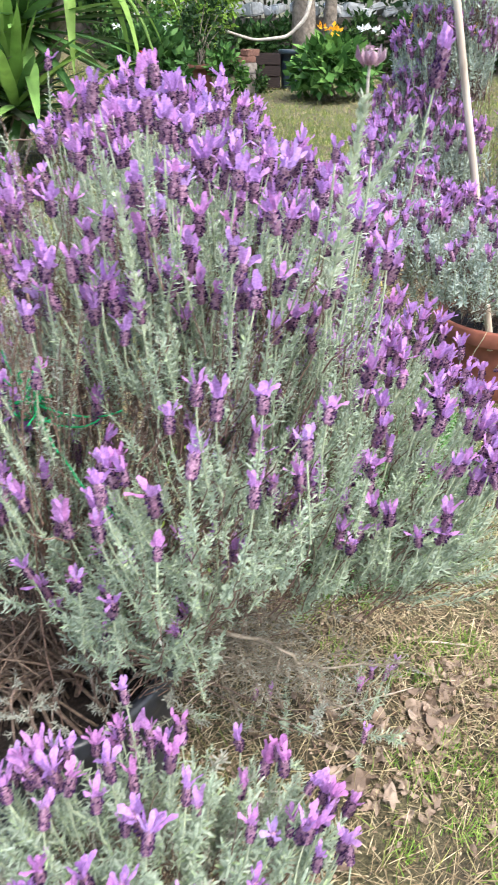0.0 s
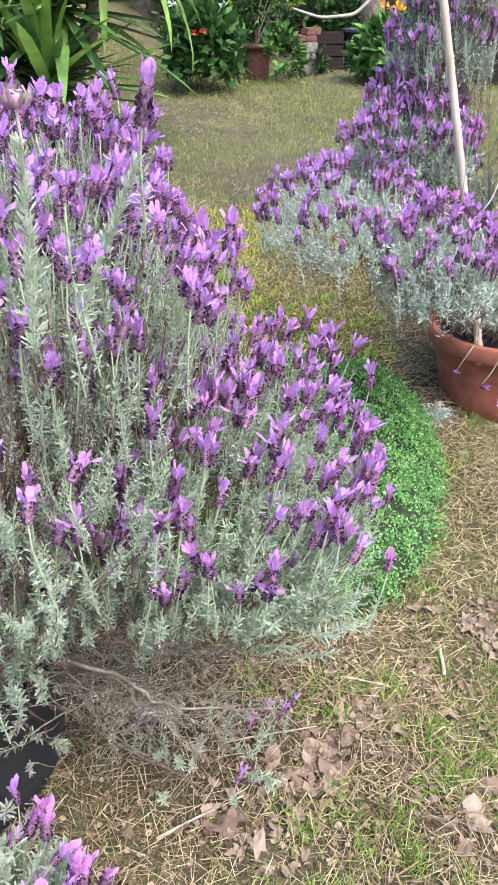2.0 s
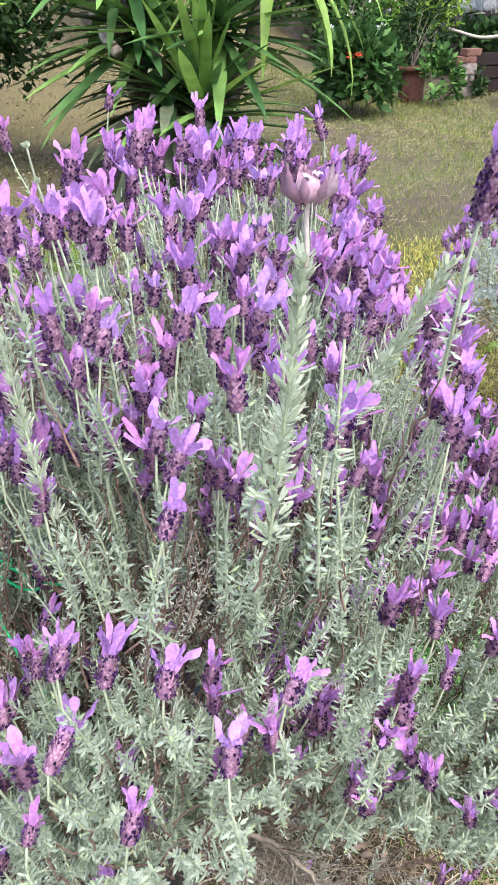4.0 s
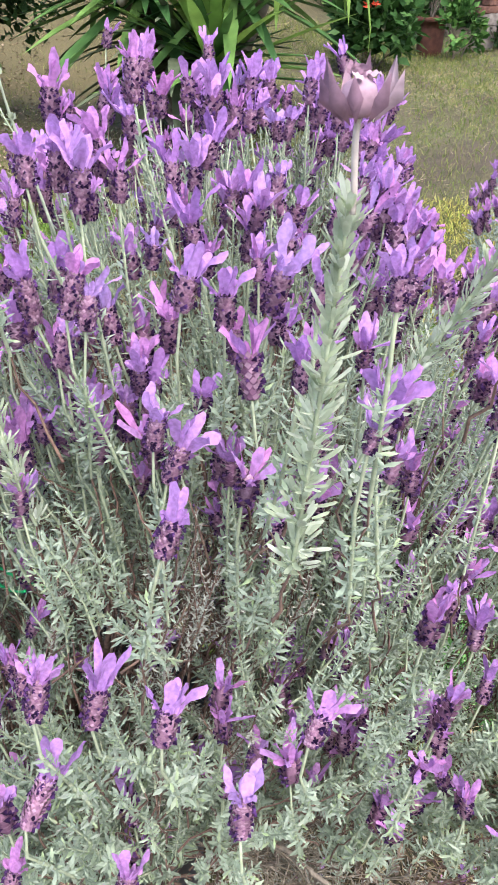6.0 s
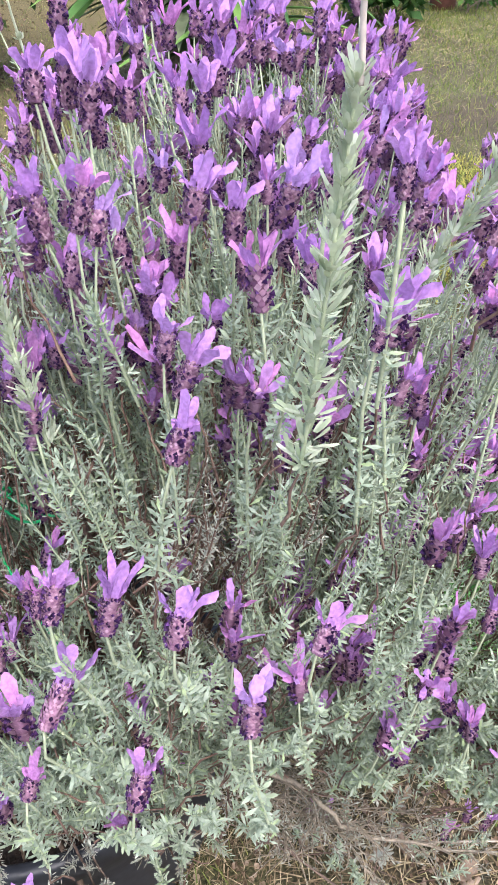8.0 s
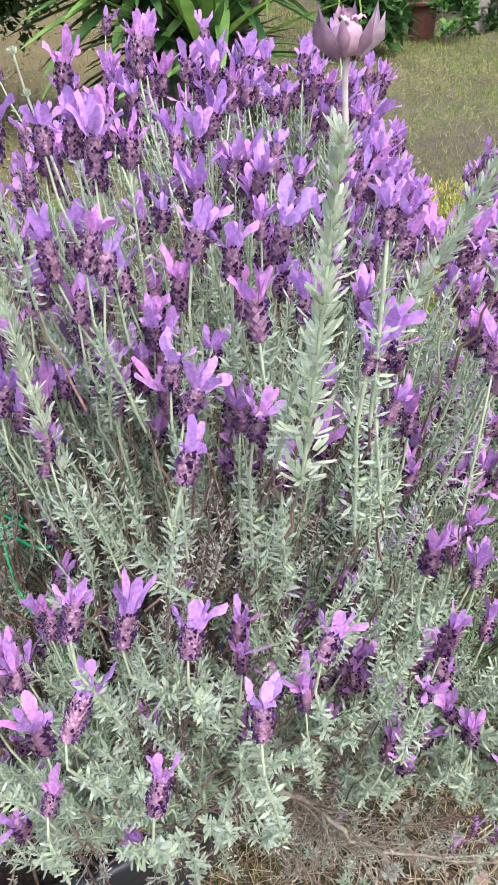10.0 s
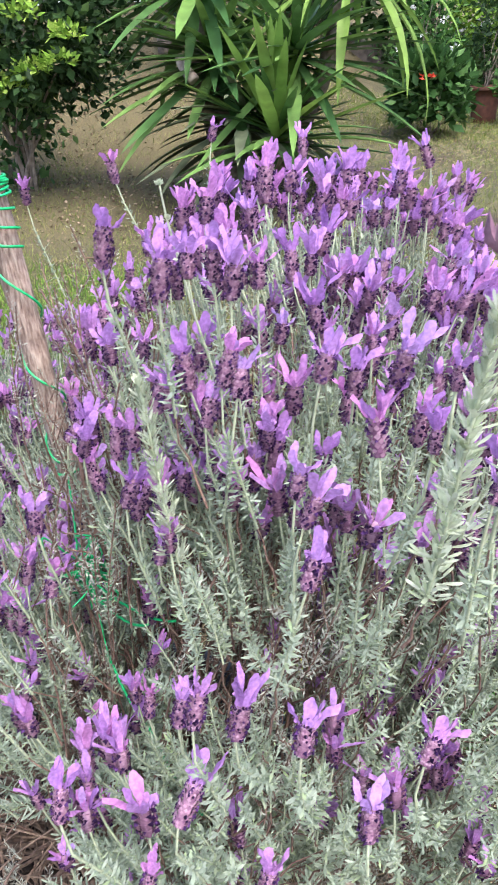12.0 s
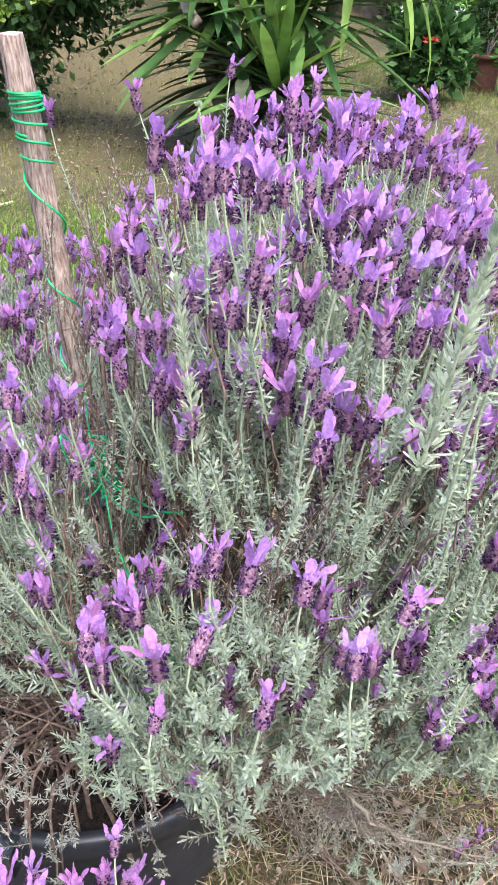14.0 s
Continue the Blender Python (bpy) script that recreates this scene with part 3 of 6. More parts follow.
heads = head_dirs(r, FRONT, mid) + head_dirs(r, SIDES, mid) + head_dirs(r, RIGHT, np.array((0.1, 1.2, 0.6)), 0.45) + head_dirs(r, LOW, np.array((-0.2, 1.0, 0.5)), 0.8)
crown = [
    ((-0.03, 1.30, 1.05), (0.26, 0.42, 0.23), 360, 230, (0, 0, 0)),
    ((0.31, 1.22, 0.68), (0.29, 0.3, 0.22), 560, 215, (0.4, -0.1, -0.15)),
    ((0.10, 1.38, 0.97), (0.24, 0.24, 0.16), 150, 80, (0.2, 0, 0)),
    ((0.11, 1.12, 1.02), (0.24, 0.2, 0.2), 170, 80, (0.1, 0, 0)),
    ((0.05, 1.50, 0.90), (0.20, 0.2, 0.15), 110, 44, (0.2, 0, 0)),
    ((0.03, 1.60, 1.13), (0.15, 0.12, 0.12), 70, 26, (0.1, 0, 0)),
    ((0.37, 1.46, 0.76), (0.21, 0.15, 0.12), 100, 44, (0.2, 0, 0)),
    ((0.15, 1.22, 0.82), (0.19, 0.18, 0.13), 150, 50, (0.2, -0.1, 0)),
    ((-0.05, 0.82, 0.70), (0.13, 0.08, 0.12), 45, 6, (-0.1, -0.3, -0.1)),
]
front = [
    ((0.07, 0.97, 1.01), (0.19, 0.16, 0.22), 55, 14, (0, 0, 0)),
    ((0.18, 0.97, 0.84), (0.16, 0.13, 0.18), 75, 18, (0.2, -0.1, 0)),
    ((-0.19, 0.97, 0.78), (0.17, 0.16, 0.19), 70, 10, (-0.2, -0.1, 0)),
    ((-0.29, 0.98, 0.72), (0.20, 0.17, 0.15), 80, 34, (-0.3, -0.2, 0)),
    ((-0.35, 0.95, 0.79), (0.18, 0.16, 0.18), 85, 34, (-0.2, -0.1, 0)),
    ((-0.43, 1.27, 0.80), (0.16, 0.2, 0.2), 130, 14, (-0.2, 0, 0)),
    ((0.05, 0.83, 0.81), (0.17, 0.1, 0.16), 60, 8, (0, -0.2, 0)),
]
skirt = [
    ((-0.04, 0.92, 0.60), (0.16, 0.12, 0.15), 95, 14, (-0.1, -0.3, -0.1)),
    ((-0.02, 0.99, 0.53), (0.13, 0.10, 0.1), 60, 4, (0.2, -0.3, 0)),
    ((-0.52, 0.98, 0.55), (0.16, 0.16, 0.10), 24, 8, (-0.3, -0.3, -0.2)),
    ((0.20, 1.0, 0.62), (0.14, 0.08, 0.06), 24, 4, (0.4, -0.2, 0)),
    ((-0.50, 0.93, 0.45), (0.15, 0.12, 0.07), 8, 4, (-0.2, -0.3, 0)),
    ((0.28, 1.12, 0.12), (0.22, 0.16, 0.06), 16, 0, (0.3, -0.2, -0.4)),
    ((0.36, 1.16, 0.53), (0.22, 0.18, 0.07), 90, 0, (1.5, -0.5, -0.5)),
    ((0.50, 1.12, 0.60), (0.11, 0.16, 0.09), 60, 3, (1.6, -0.4, -0.1)),
]
lobes = crown + front + skirt
tips, more = grown(r, lobes)
heads += more
limbs = [c[0] + r.normal(0, 1, 3) * np.asarray(c[1]) * 0.45 for c in lobes for _ in range(max(2, c[2] // 45))]
for x, y, z, dx in ((0.02, 0.96, 0.30, 0.5), (0.06, 0.98, 0.26, 0.8), (-0.02, 0.94, 0.34, 0.1), (0.04, 1.0, 0.22, 0.6), (-0.06, 0.92, 0.30, -0.3), (0.0, 0.93, 0.24, 0.3)):
    tips.append((np.array((x, y, z)), unit((dx, -0.5, 0.35)), 0.07))
limbs += [np.array((0.42, 1.12, 0.5)), np.array((0.48, 1.2, 0.42)), np.array((0.36, 1.0, 0.12)), np.array((0.2, 1.3, 0.6))]
pale = [((0.237, 0.777, 1.321), (0.13, -0.07, 1), 0.19, 1.35), ((0.30, 0.885, 1.29), (0.45, 0.0, 1), 0.19, 1.25), ((-0.012, 0.865, 1.22), (-0.1, 0, 1), 0.16, 1.2)]
upright = []
for _ in range(120):
    top = np.array((r.uniform(-0.28, 0.19), r.uniform(0.86, 1.18), r.uniform(0.76, 1.10)))
    upright.append((np.array((-0.16, 1.06, 0.33)) + r.normal(0, 1, 3) * (0.05, 0.04, 0.01) + (top - (-0.05, 1.02, 0)) * (0.35, 0.35, 0), top))
for _ in range(22):
    top = np.array((r.uniform(-0.24, -0.10), r.uniform(0.98, 1.14), r.uniform(1.05, 1.30)))
    upright.append((np.array((-0.17, 1.07, 0.45)) + r.normal(0, 0.03, 3), top))
main_bush = lavender("lavender_bush", "large flowering lavender bush spilling out of a black plastic pot", (-0.24, 1.08, 0.31), limbs, heads, tips, 5, pale=pale, upright=upright)



def old_stems(bush):
    """A few thick brown dead stems in the open heart of the bush, and a pale bud stalk above it."""
    r = np.random.default_rng(29)
    o = np.asarray(bush.location)
    for top, rad in (((-0.06, 0.99, 1.01), 0.0042), ((-0.10, 0.98, 1.02), 0.0030), ((-0.13, 1.0, 0.97), 0.0032), ((0.02, 1.0, 0.99), 0.0026), ((-0.02, 0.99, 0.86), 0.0034), ((-0.16, 0.97, 1.08), 0.0026), ((0.06, 0.98, 0.95), 0.0026)):
        top = np.asarray(top)
        foot = np.array((-0.13, 1.06, 0.38)) + r.normal(0, 1, 3) * (0.04, 0.03, 0.01)
        path = bezier(foot, foot + (0, 0, 0.25), top - (0, 0, 0.2) + r.normal(0, 0.02, 3), top, 26)
        path[1:] += np.cumsum(r.normal(0, 0.0013, (25, 3)), 0)
        s = Soup()
        tube(s, path - o, np.linspace(rad * 1.3, rad * 0.8, 26) * (1 + 0.1 * np.sin(np.arange(26) * 1.9)), 8)
        for i in (14, 18, 21):
            e = path[i] + unit(r.normal(0, 1, 3) + UP) * r.uniform(0.04, 0.09)
            tube(s, bezier(path[i], path[i] + (e - path[i]) * 0.4, e - UP * 0.02, e, 8) - o, np.linspace(rad * 0.5, rad * 0.25, 8), 5)
        part("branch", s, M_TWIG, bush)
    s = Soup()
    path = bezier((-0.04, 1.02, 1.22), (-0.05, 1.02, 1.27), (-0.055, 1.01, 1.305), (-0.056, 1.008, 1.335), 14)
    tube(s, path - o, np.linspace(0.0013, 0.0009, 14), 5)
    for k in (5, 9, 13):
        d = unit(r.normal(0, 0.5, (16, 3)) + UP)
        s.scatter(OVAL, OVAL_T, axes(d, r.normal(0, 1, (16, 3))) * 0.0062, np.repeat(path[k:k + 1] - o, 16, 0))
    part("bud_stalk", s, M_PALE, bush, "pale stalk with small green buds")


def twig_fan(bush):
    """Bare grey twigs that hang out of the pot below the flowering shoots."""
    r = np.random.default_rng(17)
    o = np.asarray(bush.location)
    long_ones = [((-0.03, 1.08, 0.44), (0.20, 1.10, 0.50), (0.42, 1.10, 0.47), (0.555, 1.10, 0.575)), ((-0.03, 1.08, 0.44), (0.09, 1.10, 0.34), (0.11, 1.10, 0.20), (0.10, 1.08, 0.10)), ((-0.04, 1.05, 0.43), (0.14, 1.02, 0.42), (0.30, 1.02, 0.34), (0.42, 1.08, 0.30))]
    for k in range(13):
        a = r.uniform(-0.7, 0.6)
        ln = r.uniform(0.20, 0.46) * (1 - 0.25 * abs(a))
        end = np.array((-0.04 + ln * math.cos(a), 1.10 + ln * math.sin(a), r.uniform(0.14, 0.44)))
        start = np.array((-0.06, 1.08, 0.36)) + r.normal(0, 1, 3) * (0.03, 0.06, 0.02)
        long_ones.append((start, start + (end - start) * 0.3 + UP * 0.07, start + (end - start) * 0.7 + UP * 0.05, end))
    fine, leaves = Soup(), Soup()
    for k, (a, b, c, d) in enumerate(long_ones):
        path = bezier(a, b, c, d, 20)
        path[1:-1] += np.cumsum(r.normal(0, 0.006, (18, 3)), 0) * np.sin(np.linspace(0, np.pi, 18))[:, None]
        s = Soup()
        tube(s, path - o, np.linspace(0.0050, 0.0014, 20) * (1.0 if k < 3 else r.uniform(0.25, 0.5)), 5)
        part("branch", s, M_GREYTWIG, bush)
        for i in range(6, 20):
            for _ in range(3):
                way = unit(unit(path[i] - path[i - 1]) + r.normal(0, 0.75, 3) + (0, 0, 0.1))
                e = path[i] + way * r.uniform(0.02, 0.075)
                small = bezier(path[i], path[i] + (e - path[i]) * 0.4 + r.normal(0, 0.005, 3), e + r.normal(0, 0.006, 3), e, 5)
                tube(fine, small - o, np.linspace(0.0012, 0.0007, 5), 3, False)
                if r.random() < 0.6:
                    leaves_along(leaves, small[2:] - o, 0.0105, 0.005, 3, far=True)
    tagged(part("twig_tangle", fine, M_GREYTWIG, bush, "brittle bare grey twigs"), kind="stuff")
    tagged(part("dry_foliage", leaves, M_DRYLEAF, bush, "withered grey leaves"), kind="stuff")


twig_fan(main_bush)
old_stems(main_bush)

# the low plant in front of the black pot
heads = head_dirs(r, NEAR, np.array((0.0, 0.72, 0.3)), 0.6)
lobes = [((0.0, 0.61, 0.475), (0.27, 0.13, 0.10), 220, 62, (0.1, -0.2, 0)), ((0.0, 0.64, 0.34), (0.2, 0.12, 0.12), 110, 0, (0, -0.2, 0))]
tips, more = grown(r, lobes)
heads += more
limbs = [np.asarray(lobes[0][0]) + r.normal(0, 1, 3) * (0.12, 0.05, 0.05) for _ in range(14)]
lavender("lavender_bush", "low lavender plant in flower in front of the black pot", (0.0, 0.66, 0.0), limbs, heads, tips, 9)

# the bush in the terracotta pot
TPOT = (1.09, 2.79)
BACK = [
    (0.30, 2.474, 0.934, 1.0), (0.475, 2.112, 0.973, 1.0), (0.61, 2.112, 1.055, 1.0), (0.541, 2.659, 1.085, 1.0), (0.677, 2.832, 1.228, 1.0), (0.70, 2.024, 0.916, 1.0),
    (0.616, 1.865, 0.881, 1.0), (0.814, 2.377, 1.096, 1.0), (0.622, 2.777, 1.239, 1.0),
]
heads = head_dirs(r, BACK, np.array((0.9, 2.5, 0.8)))
lobes = [
    ((0.48, 2.40, 0.87), (0.26, 0.40, 0.13), 260, 170, (-0.15, -0.1, 0)),
    ((0.75, 2.28, 0.76), (0.19, 0.26, 0.17), 260, 150, (-0.05, -0.1, 0)),
    ((0.70, 2.84, 1.10), (0.18, 0.14, 0.13), 170, 80, (0, 0, 0.2)),
    ((0.76, 2.85, 1.28), (0.19, 0.15, 0.15), 190, 90, (0, 0, 0.2)),
    ((0.80, 2.86, 1.48), (0.18, 0.15, 0.16), 170, 80, (0, 0, 0.2)),
    ((1.08, 2.86, 0.72), (0.36, 0.16, 0.24), 300, 90, (0.1, -0.1, 0)),
    ((1.24, 2.78, 0.98), (0.26, 0.18, 0.24), 180, 90, (0.1, 0, 0)),
    ((1.12, 2.85, 1.08), (0.15, 0.14, 0.12), 120, 55, (0, 0, 0.2)),
    ((1.16, 2.86, 1.30), (0.14, 0.14, 0.16), 120, 55, (0, 0, 0.2)),
    ((0.68, 2.74, 0.99), (0.24, 0.15, 0.14), 240, 130, (0, 0, 0)),
    ((1.10, 2.70, 0.50), (0.20, 0.17, 0.10), 190, 22, (0, -0.2, 0)),
    ((0.84, 2.50, 0.62), (0.12, 0.10, 0.08), 60, 22, (-0.2, -0.2, 0)),
    ((0.84, 2.44, 0.20), (0.07, 0.06, 0.05), 16, 0, (0.3, -0.5, -0.4)),
]
lobes = [(c, q, int(a * (1.35 if c[2] > 0.9 else 0.95)), int(b * (1.0 if c[2] > 0.9 else 0.8)), d) for c, q, a, b, d in lobes]
tips, more = grown(r, lobes, (0.05, 0.10), 0.75)
heads += more
limbs = [c[0] + r.normal(0, 1, 3) * np.asarray(c[1]) * 0.4 for c in lobes if c[0][2] > 0.6 for _ in range(max(2, c[2] // 40))]
pot_bush = lavender("lavender_bush", "tall flowering lavender bush in a terracotta pot", (TPOT[0], TPOT[1], 0.36), limbs, heads, tips, 6, step=0.0085, per=4, leaf=0.0190, far=True, wide=1.3, leaf_mat_used=M_BLUELEAF)


def trailing_stems(bush):
    """Thin stems that hang over the terracotta rim, with a small flower at each end."""
    r = np.random.default_rng(23)
    o, inv = np.asarray(bush.location), base_inverse(bush)
    for x, z in ((0.90, 0.33), (0.98, 0.29), (1.06, 0.24), (1.14, 0.30)):
        a, b = np.array((x + 0.05, 2.64, 0.42)), np.array((x, 2.47 + 0.25 * abs(x - 1.05), z))
        path = bezier(a, a + (0.06 * r.normal(), -0.14, 0.05), b + (0.05 * r.normal(), -0.01, 0.06), b, 14)
        s = Soup()
        tube(s, path - o, 0.0010, 5)
        part("stalk", s, M_STALK, bush)
        flower_head(bush, b, unit(np.array((0.6 * r.normal(), -0.6, 0.25))), 0.75, r, inv, True)


trailing_stems(pot_bush)

# the bush behind the stake
lobes = [
    ((-0.88, 1.64, 0.65), (0.42, 0.38, 0.29), 360, 240, (0, 0, 0)),
    ((-0.62, 1.45, 0.67), (0.18, 0.18, 0.22), 120, 70, (0, 0, 0.1)),
    ((-0.77, 1.29, 0.48), (0.26, 0.24, 0.22), 200, 60, (0, -0.2, 0)),
]
tips, heads = grown(r, lobes, back=0.5)
limbs = [c[0] + r.normal(0, 1, 3) * np.asarray(c[1]) * 0.4 for c in lobes for _ in range(max(2, c[2] // 40))]
lavender("lavender_bush", "low bush of dark purple lavender behind the wooden stake", (-0.92, 1.77, 0.0), limbs, heads, tips, 8, step=0.0105, leaf=0.021, far=True, leaf_mat_used=M_SHADEDLEAF)

# ---- pots ----
M_BLACK = solid_mat("black_plastic", [(0.3, (0.012, 0.014, 0.018)), (0.7, (0.03, 0.033, 0.04))], 60, 0.42, 0.15)
M_TERRA = solid_mat("terracotta", [(0.25, (0.20, 0.06, 0.036)), (0.75, (0.33, 0.11, 0.066))], 25, 0.85, 0.25)
M_SOIL = solid_mat("potting_soil", [(0.3, (0.008, 0.005, 0.004)), (0.7, (0.04, 0.026, 0.018))], 120, 0.95, 1.0, dist=0.01)


def pot(name, label, at, rim, base, high, lip, wall, mat, soil, deep):
    ob = thing(name, label, "plant pot", "", at)
    s = Soup()
    prof = [(0, 0), (base - 0.01, 0), (base, 0.008)]
    prof += [(base + (rim - lip - base) * q, 0.008 + (high - lip * 2.2) * q) for q in (0.25, 0.5, 0.75, 1.0)]
    prof += [(rim - 0.004, high - lip * 2.0), (rim, high - lip * 1.8), (rim, high - 0.006), (rim - 0.006, high), (rim - wall, high), (rim - wall - 0.005, high - 0.008), (rim - wall - 0.02, high - deep - 0.03)]
    lathe(s, prof, 64)
    part("body", s, mat, ob)
    e = Soup()
    n = 24
    rr, aa = np.meshgrid(np.linspace(0.0, rim - wall - 0.012, 10), np.linspace(0, 2 * np.pi, n, endpoint=False), indexing="ij")
    z = high - deep + 0.012 * np.sin(aa * 5 + rr * 40) + 0.01 * np.cos(aa * 3)
    V = np.stack([rr * np.cos(aa), rr * np.sin(aa), z], -1).reshape(-1, 3)
    F = []
    for i in range(9):
        for j in range(n):
            p, q = i * n + j, i * n + (j + 1) % n
            F += [(p, p + n, q + n), (p, q + n, q)]
    e.add(V, F)
    part("soil", e, soil, ob, "dark crumbly potting soil")
    return ob


big_pot = pot("plant_pot", "large black plastic nursery pot with a thick rim", (POT[0], POT[1], -0.01), 0.325, 0.275, 0.36, 0.026, 0.02, M_BLACK, M_SOIL, 0.09)


def rim_grip(parent, a0, a1, r0, r1, z0, z1):
    """A thick grip moulded onto the rim, with rounded edges."""
    s = Soup()
    ring = [(r0, z0), (r1 - 0.006, z0), (r1, z0 + 0.006), (r1, z1 - 0.008), (r1 - 0.008, z1), (r0, z1)]
    n = 24
    V = []
    for k in range(n):
        a = radians(a0 + (a1 - a0) * k / (n - 1))
        V += [(q * math.cos(a), q * math.sin(a), z) for q, z in ring]
    F = []
    for k in range(n - 1):
        for j in range(6):
            p, q = k * 6 + j, k * 6 + (j + 1) % 6
            F += [(p, q, q + 6), (p, q + 6, p + 6)]
    for o, flip in ((0, 1), ((n - 1) * 6, 0)):
        F += [(o, o + j, o + j + 1) if flip else (o, o + j + 1, o + j) for j in range(1, 5)]
    s.add(V, F)
    me = s.mesh("grip", smooth=False)
    part("grip", me, M_BLACK, parent, "thick black grip on the rim")


rim_grip(big_pot, -128, -79, 0.318, 0.352, 0.305, 0.364)
pot("plant_pot", "wide terracotta pot standing on the dry grass", (TPOT[0], TPOT[1], float(ground_z(TPOT[0], 2.62)) - 0.01), 0.27, 0.19, 0.315, 0.03, 0.02, M_TERRA, M_SOIL, 0.05)

# ---- creeping thyme ----
M_THYME = leaf_mat("thyme_leaf", [(0.0, (0.07, 0.19, 0.05)), (0.6, (0.16, 0.35, 0.10)), (1.0, (0.30, 0.50, 0.18))], 0.55, 0.25, "island", 28)
# dark colour of the core stands in for shade between the leaves
M_THYMESHADE = solid_mat("thyme_shade", [(0.3, (0.015, 0.03, 0.01)), (0.7, (0.04, 0.06, 0.02))], 60, 0.95, 0.6)
OVAL_V = np.array([(0, 0, 0), (-0.32, 0.4, 0.06), (0.32, 0.4, 0.06), (0, 0.45, -0.03), (-0.2, 0.8, 0.03), (0.2, 0.8, 0.03), (0, 1.0, -0.02)])
OVAL_F = np.array([(0, 3, 1), (0, 2, 3), (1, 3, 4), (3, 2, 5), (3, 6, 4), (3, 5, 6)])


def dome_height(u, v):
    q = np.clip(1 - u * u - v * v, 0, 1) ** 0.45
    return q * (1 + 0.10 * np.sin(u * 7 + 1) * np.sin(v * 6) + 0.05 * np.sin(u * 17) * np.cos(v * 15) + 0.05 * np.sin(u * 31 + 3 * np.sin(v * 9)) * np.cos(v * 37 + 2 * np.sin(u * 8)))


def thyme_mound(centre, radii, count):
    cx, cy = centre
    ob = thing("thyme_mound", "dense rounded mound of bright green creeping thyme", "ground cover plant", "", (cx, cy, float(ground_z(cx, cy)) - 0.01))
    r = np.random.default_rng(3)
    core, leaves = Soup(), Soup()
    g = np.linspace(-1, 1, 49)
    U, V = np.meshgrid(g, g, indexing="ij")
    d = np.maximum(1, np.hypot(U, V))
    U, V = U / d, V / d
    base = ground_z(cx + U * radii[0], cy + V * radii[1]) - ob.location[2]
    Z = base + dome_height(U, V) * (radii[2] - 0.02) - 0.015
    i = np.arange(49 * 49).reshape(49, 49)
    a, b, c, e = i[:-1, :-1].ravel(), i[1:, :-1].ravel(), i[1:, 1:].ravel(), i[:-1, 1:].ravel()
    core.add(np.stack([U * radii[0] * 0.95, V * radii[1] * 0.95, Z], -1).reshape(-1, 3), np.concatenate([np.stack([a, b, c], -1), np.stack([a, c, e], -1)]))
    hubs = 1500
    q, ang = np.sqrt(r.uniform(0, 1, hubs)) ** 0.75, r.uniform(0, 2 * np.pi, hubs)
    pick = r.integers(0, hubs, count)
    off = r.normal(0, 0.0115, (count, 2))
    u, v = (q * np.cos(ang))[pick] + off[:, 0] / radii[0], (q * np.sin(ang))[pick] + off[:, 1] / radii[1]
    far_out = np.maximum(1.0, np.hypot(u, v))
    u, v = u / far_out, v / far_out
    swell = 0.026 * np.exp(-(off ** 2).sum(1) / 0.013 ** 2) * r.uniform(0.5, 1.2, hubs)[pick]
    z = dome_height(u, v) * radii[2]
    eps = 0.02
    nx = -(dome_height(u + eps, v) - dome_height(u - eps, v)) / (2 * eps) * radii[2] / radii[0]
    ny = -(dome_height(u, v + eps) - dome_height(u, v - eps)) / (2 * eps) * radii[2] / radii[1]
    n = unit(np.stack([nx, ny, np.ones(count)], -1))
    P = np.stack([u * radii[0], v * radii[1], z + ground_z(cx + u * radii[0], cy + v * radii[1]) - ob.location[2]], -1) + n * (r.uniform(-0.014, 0.004, count) + swell - 0.008)[:, None]
    d = unit(n * 0.6 + r.normal(0, 0.6, (count, 3)))
    leaves.scatter(OVAL, OVAL_T, axes(d, n) * r.uniform(0.007, 0.013, (count, 1, 1)), P)
    # smooth dark dome that paints the shade under the leaves
    part("core", core, M_THYMESHADE, ob, "dark dome standing in for the shade between the leaves")
    tagged(part("foliage", leaves, M_THYME, ob, "tiny bright green leaves"), kind="stuff")


thyme_mound((0.43, 2.2), (0.44, 0.62, 0.25), 38000)

# ---- stakes and ties ----
M_STAKE = solid_mat("weathered_stake", [(0.34, (0.14, 0.092, 0.068)), (0.47, (0.27, 0.195, 0.15)), (0.70, (0.43, 0.345, 0.275))], 300, 0.95, 1.0, (1, 1, 0.16), dist=0.006)
M_STAKEEND = solid_mat("sawn_wood", [(0.3, (0.30, 0.22, 0.17)), (0.7, (0.56, 0.47, 0.39))], 160, 0.95, 0.8)
M_CANE = solid_mat("bamboo_cane", [(0.3, (0.34, 0.26, 0.19)), (0.7, (0.54, 0.46, 0.36))], 30, 0.6, 0.2, (1, 1, 0.1))
M_WIRE = solid_mat("green_wire", [(0.3, (0.0, 0.26, 0.075)), (0.7, (0.01, 0.42, 0.13))], 200, 0.35, 0.05)
M_STRING = solid_mat("white_string", [(0.3, (0.6, 0.58, 0.52)), (0.7, (0.75, 0.73, 0.68))], 300, 0.9, 0.3)


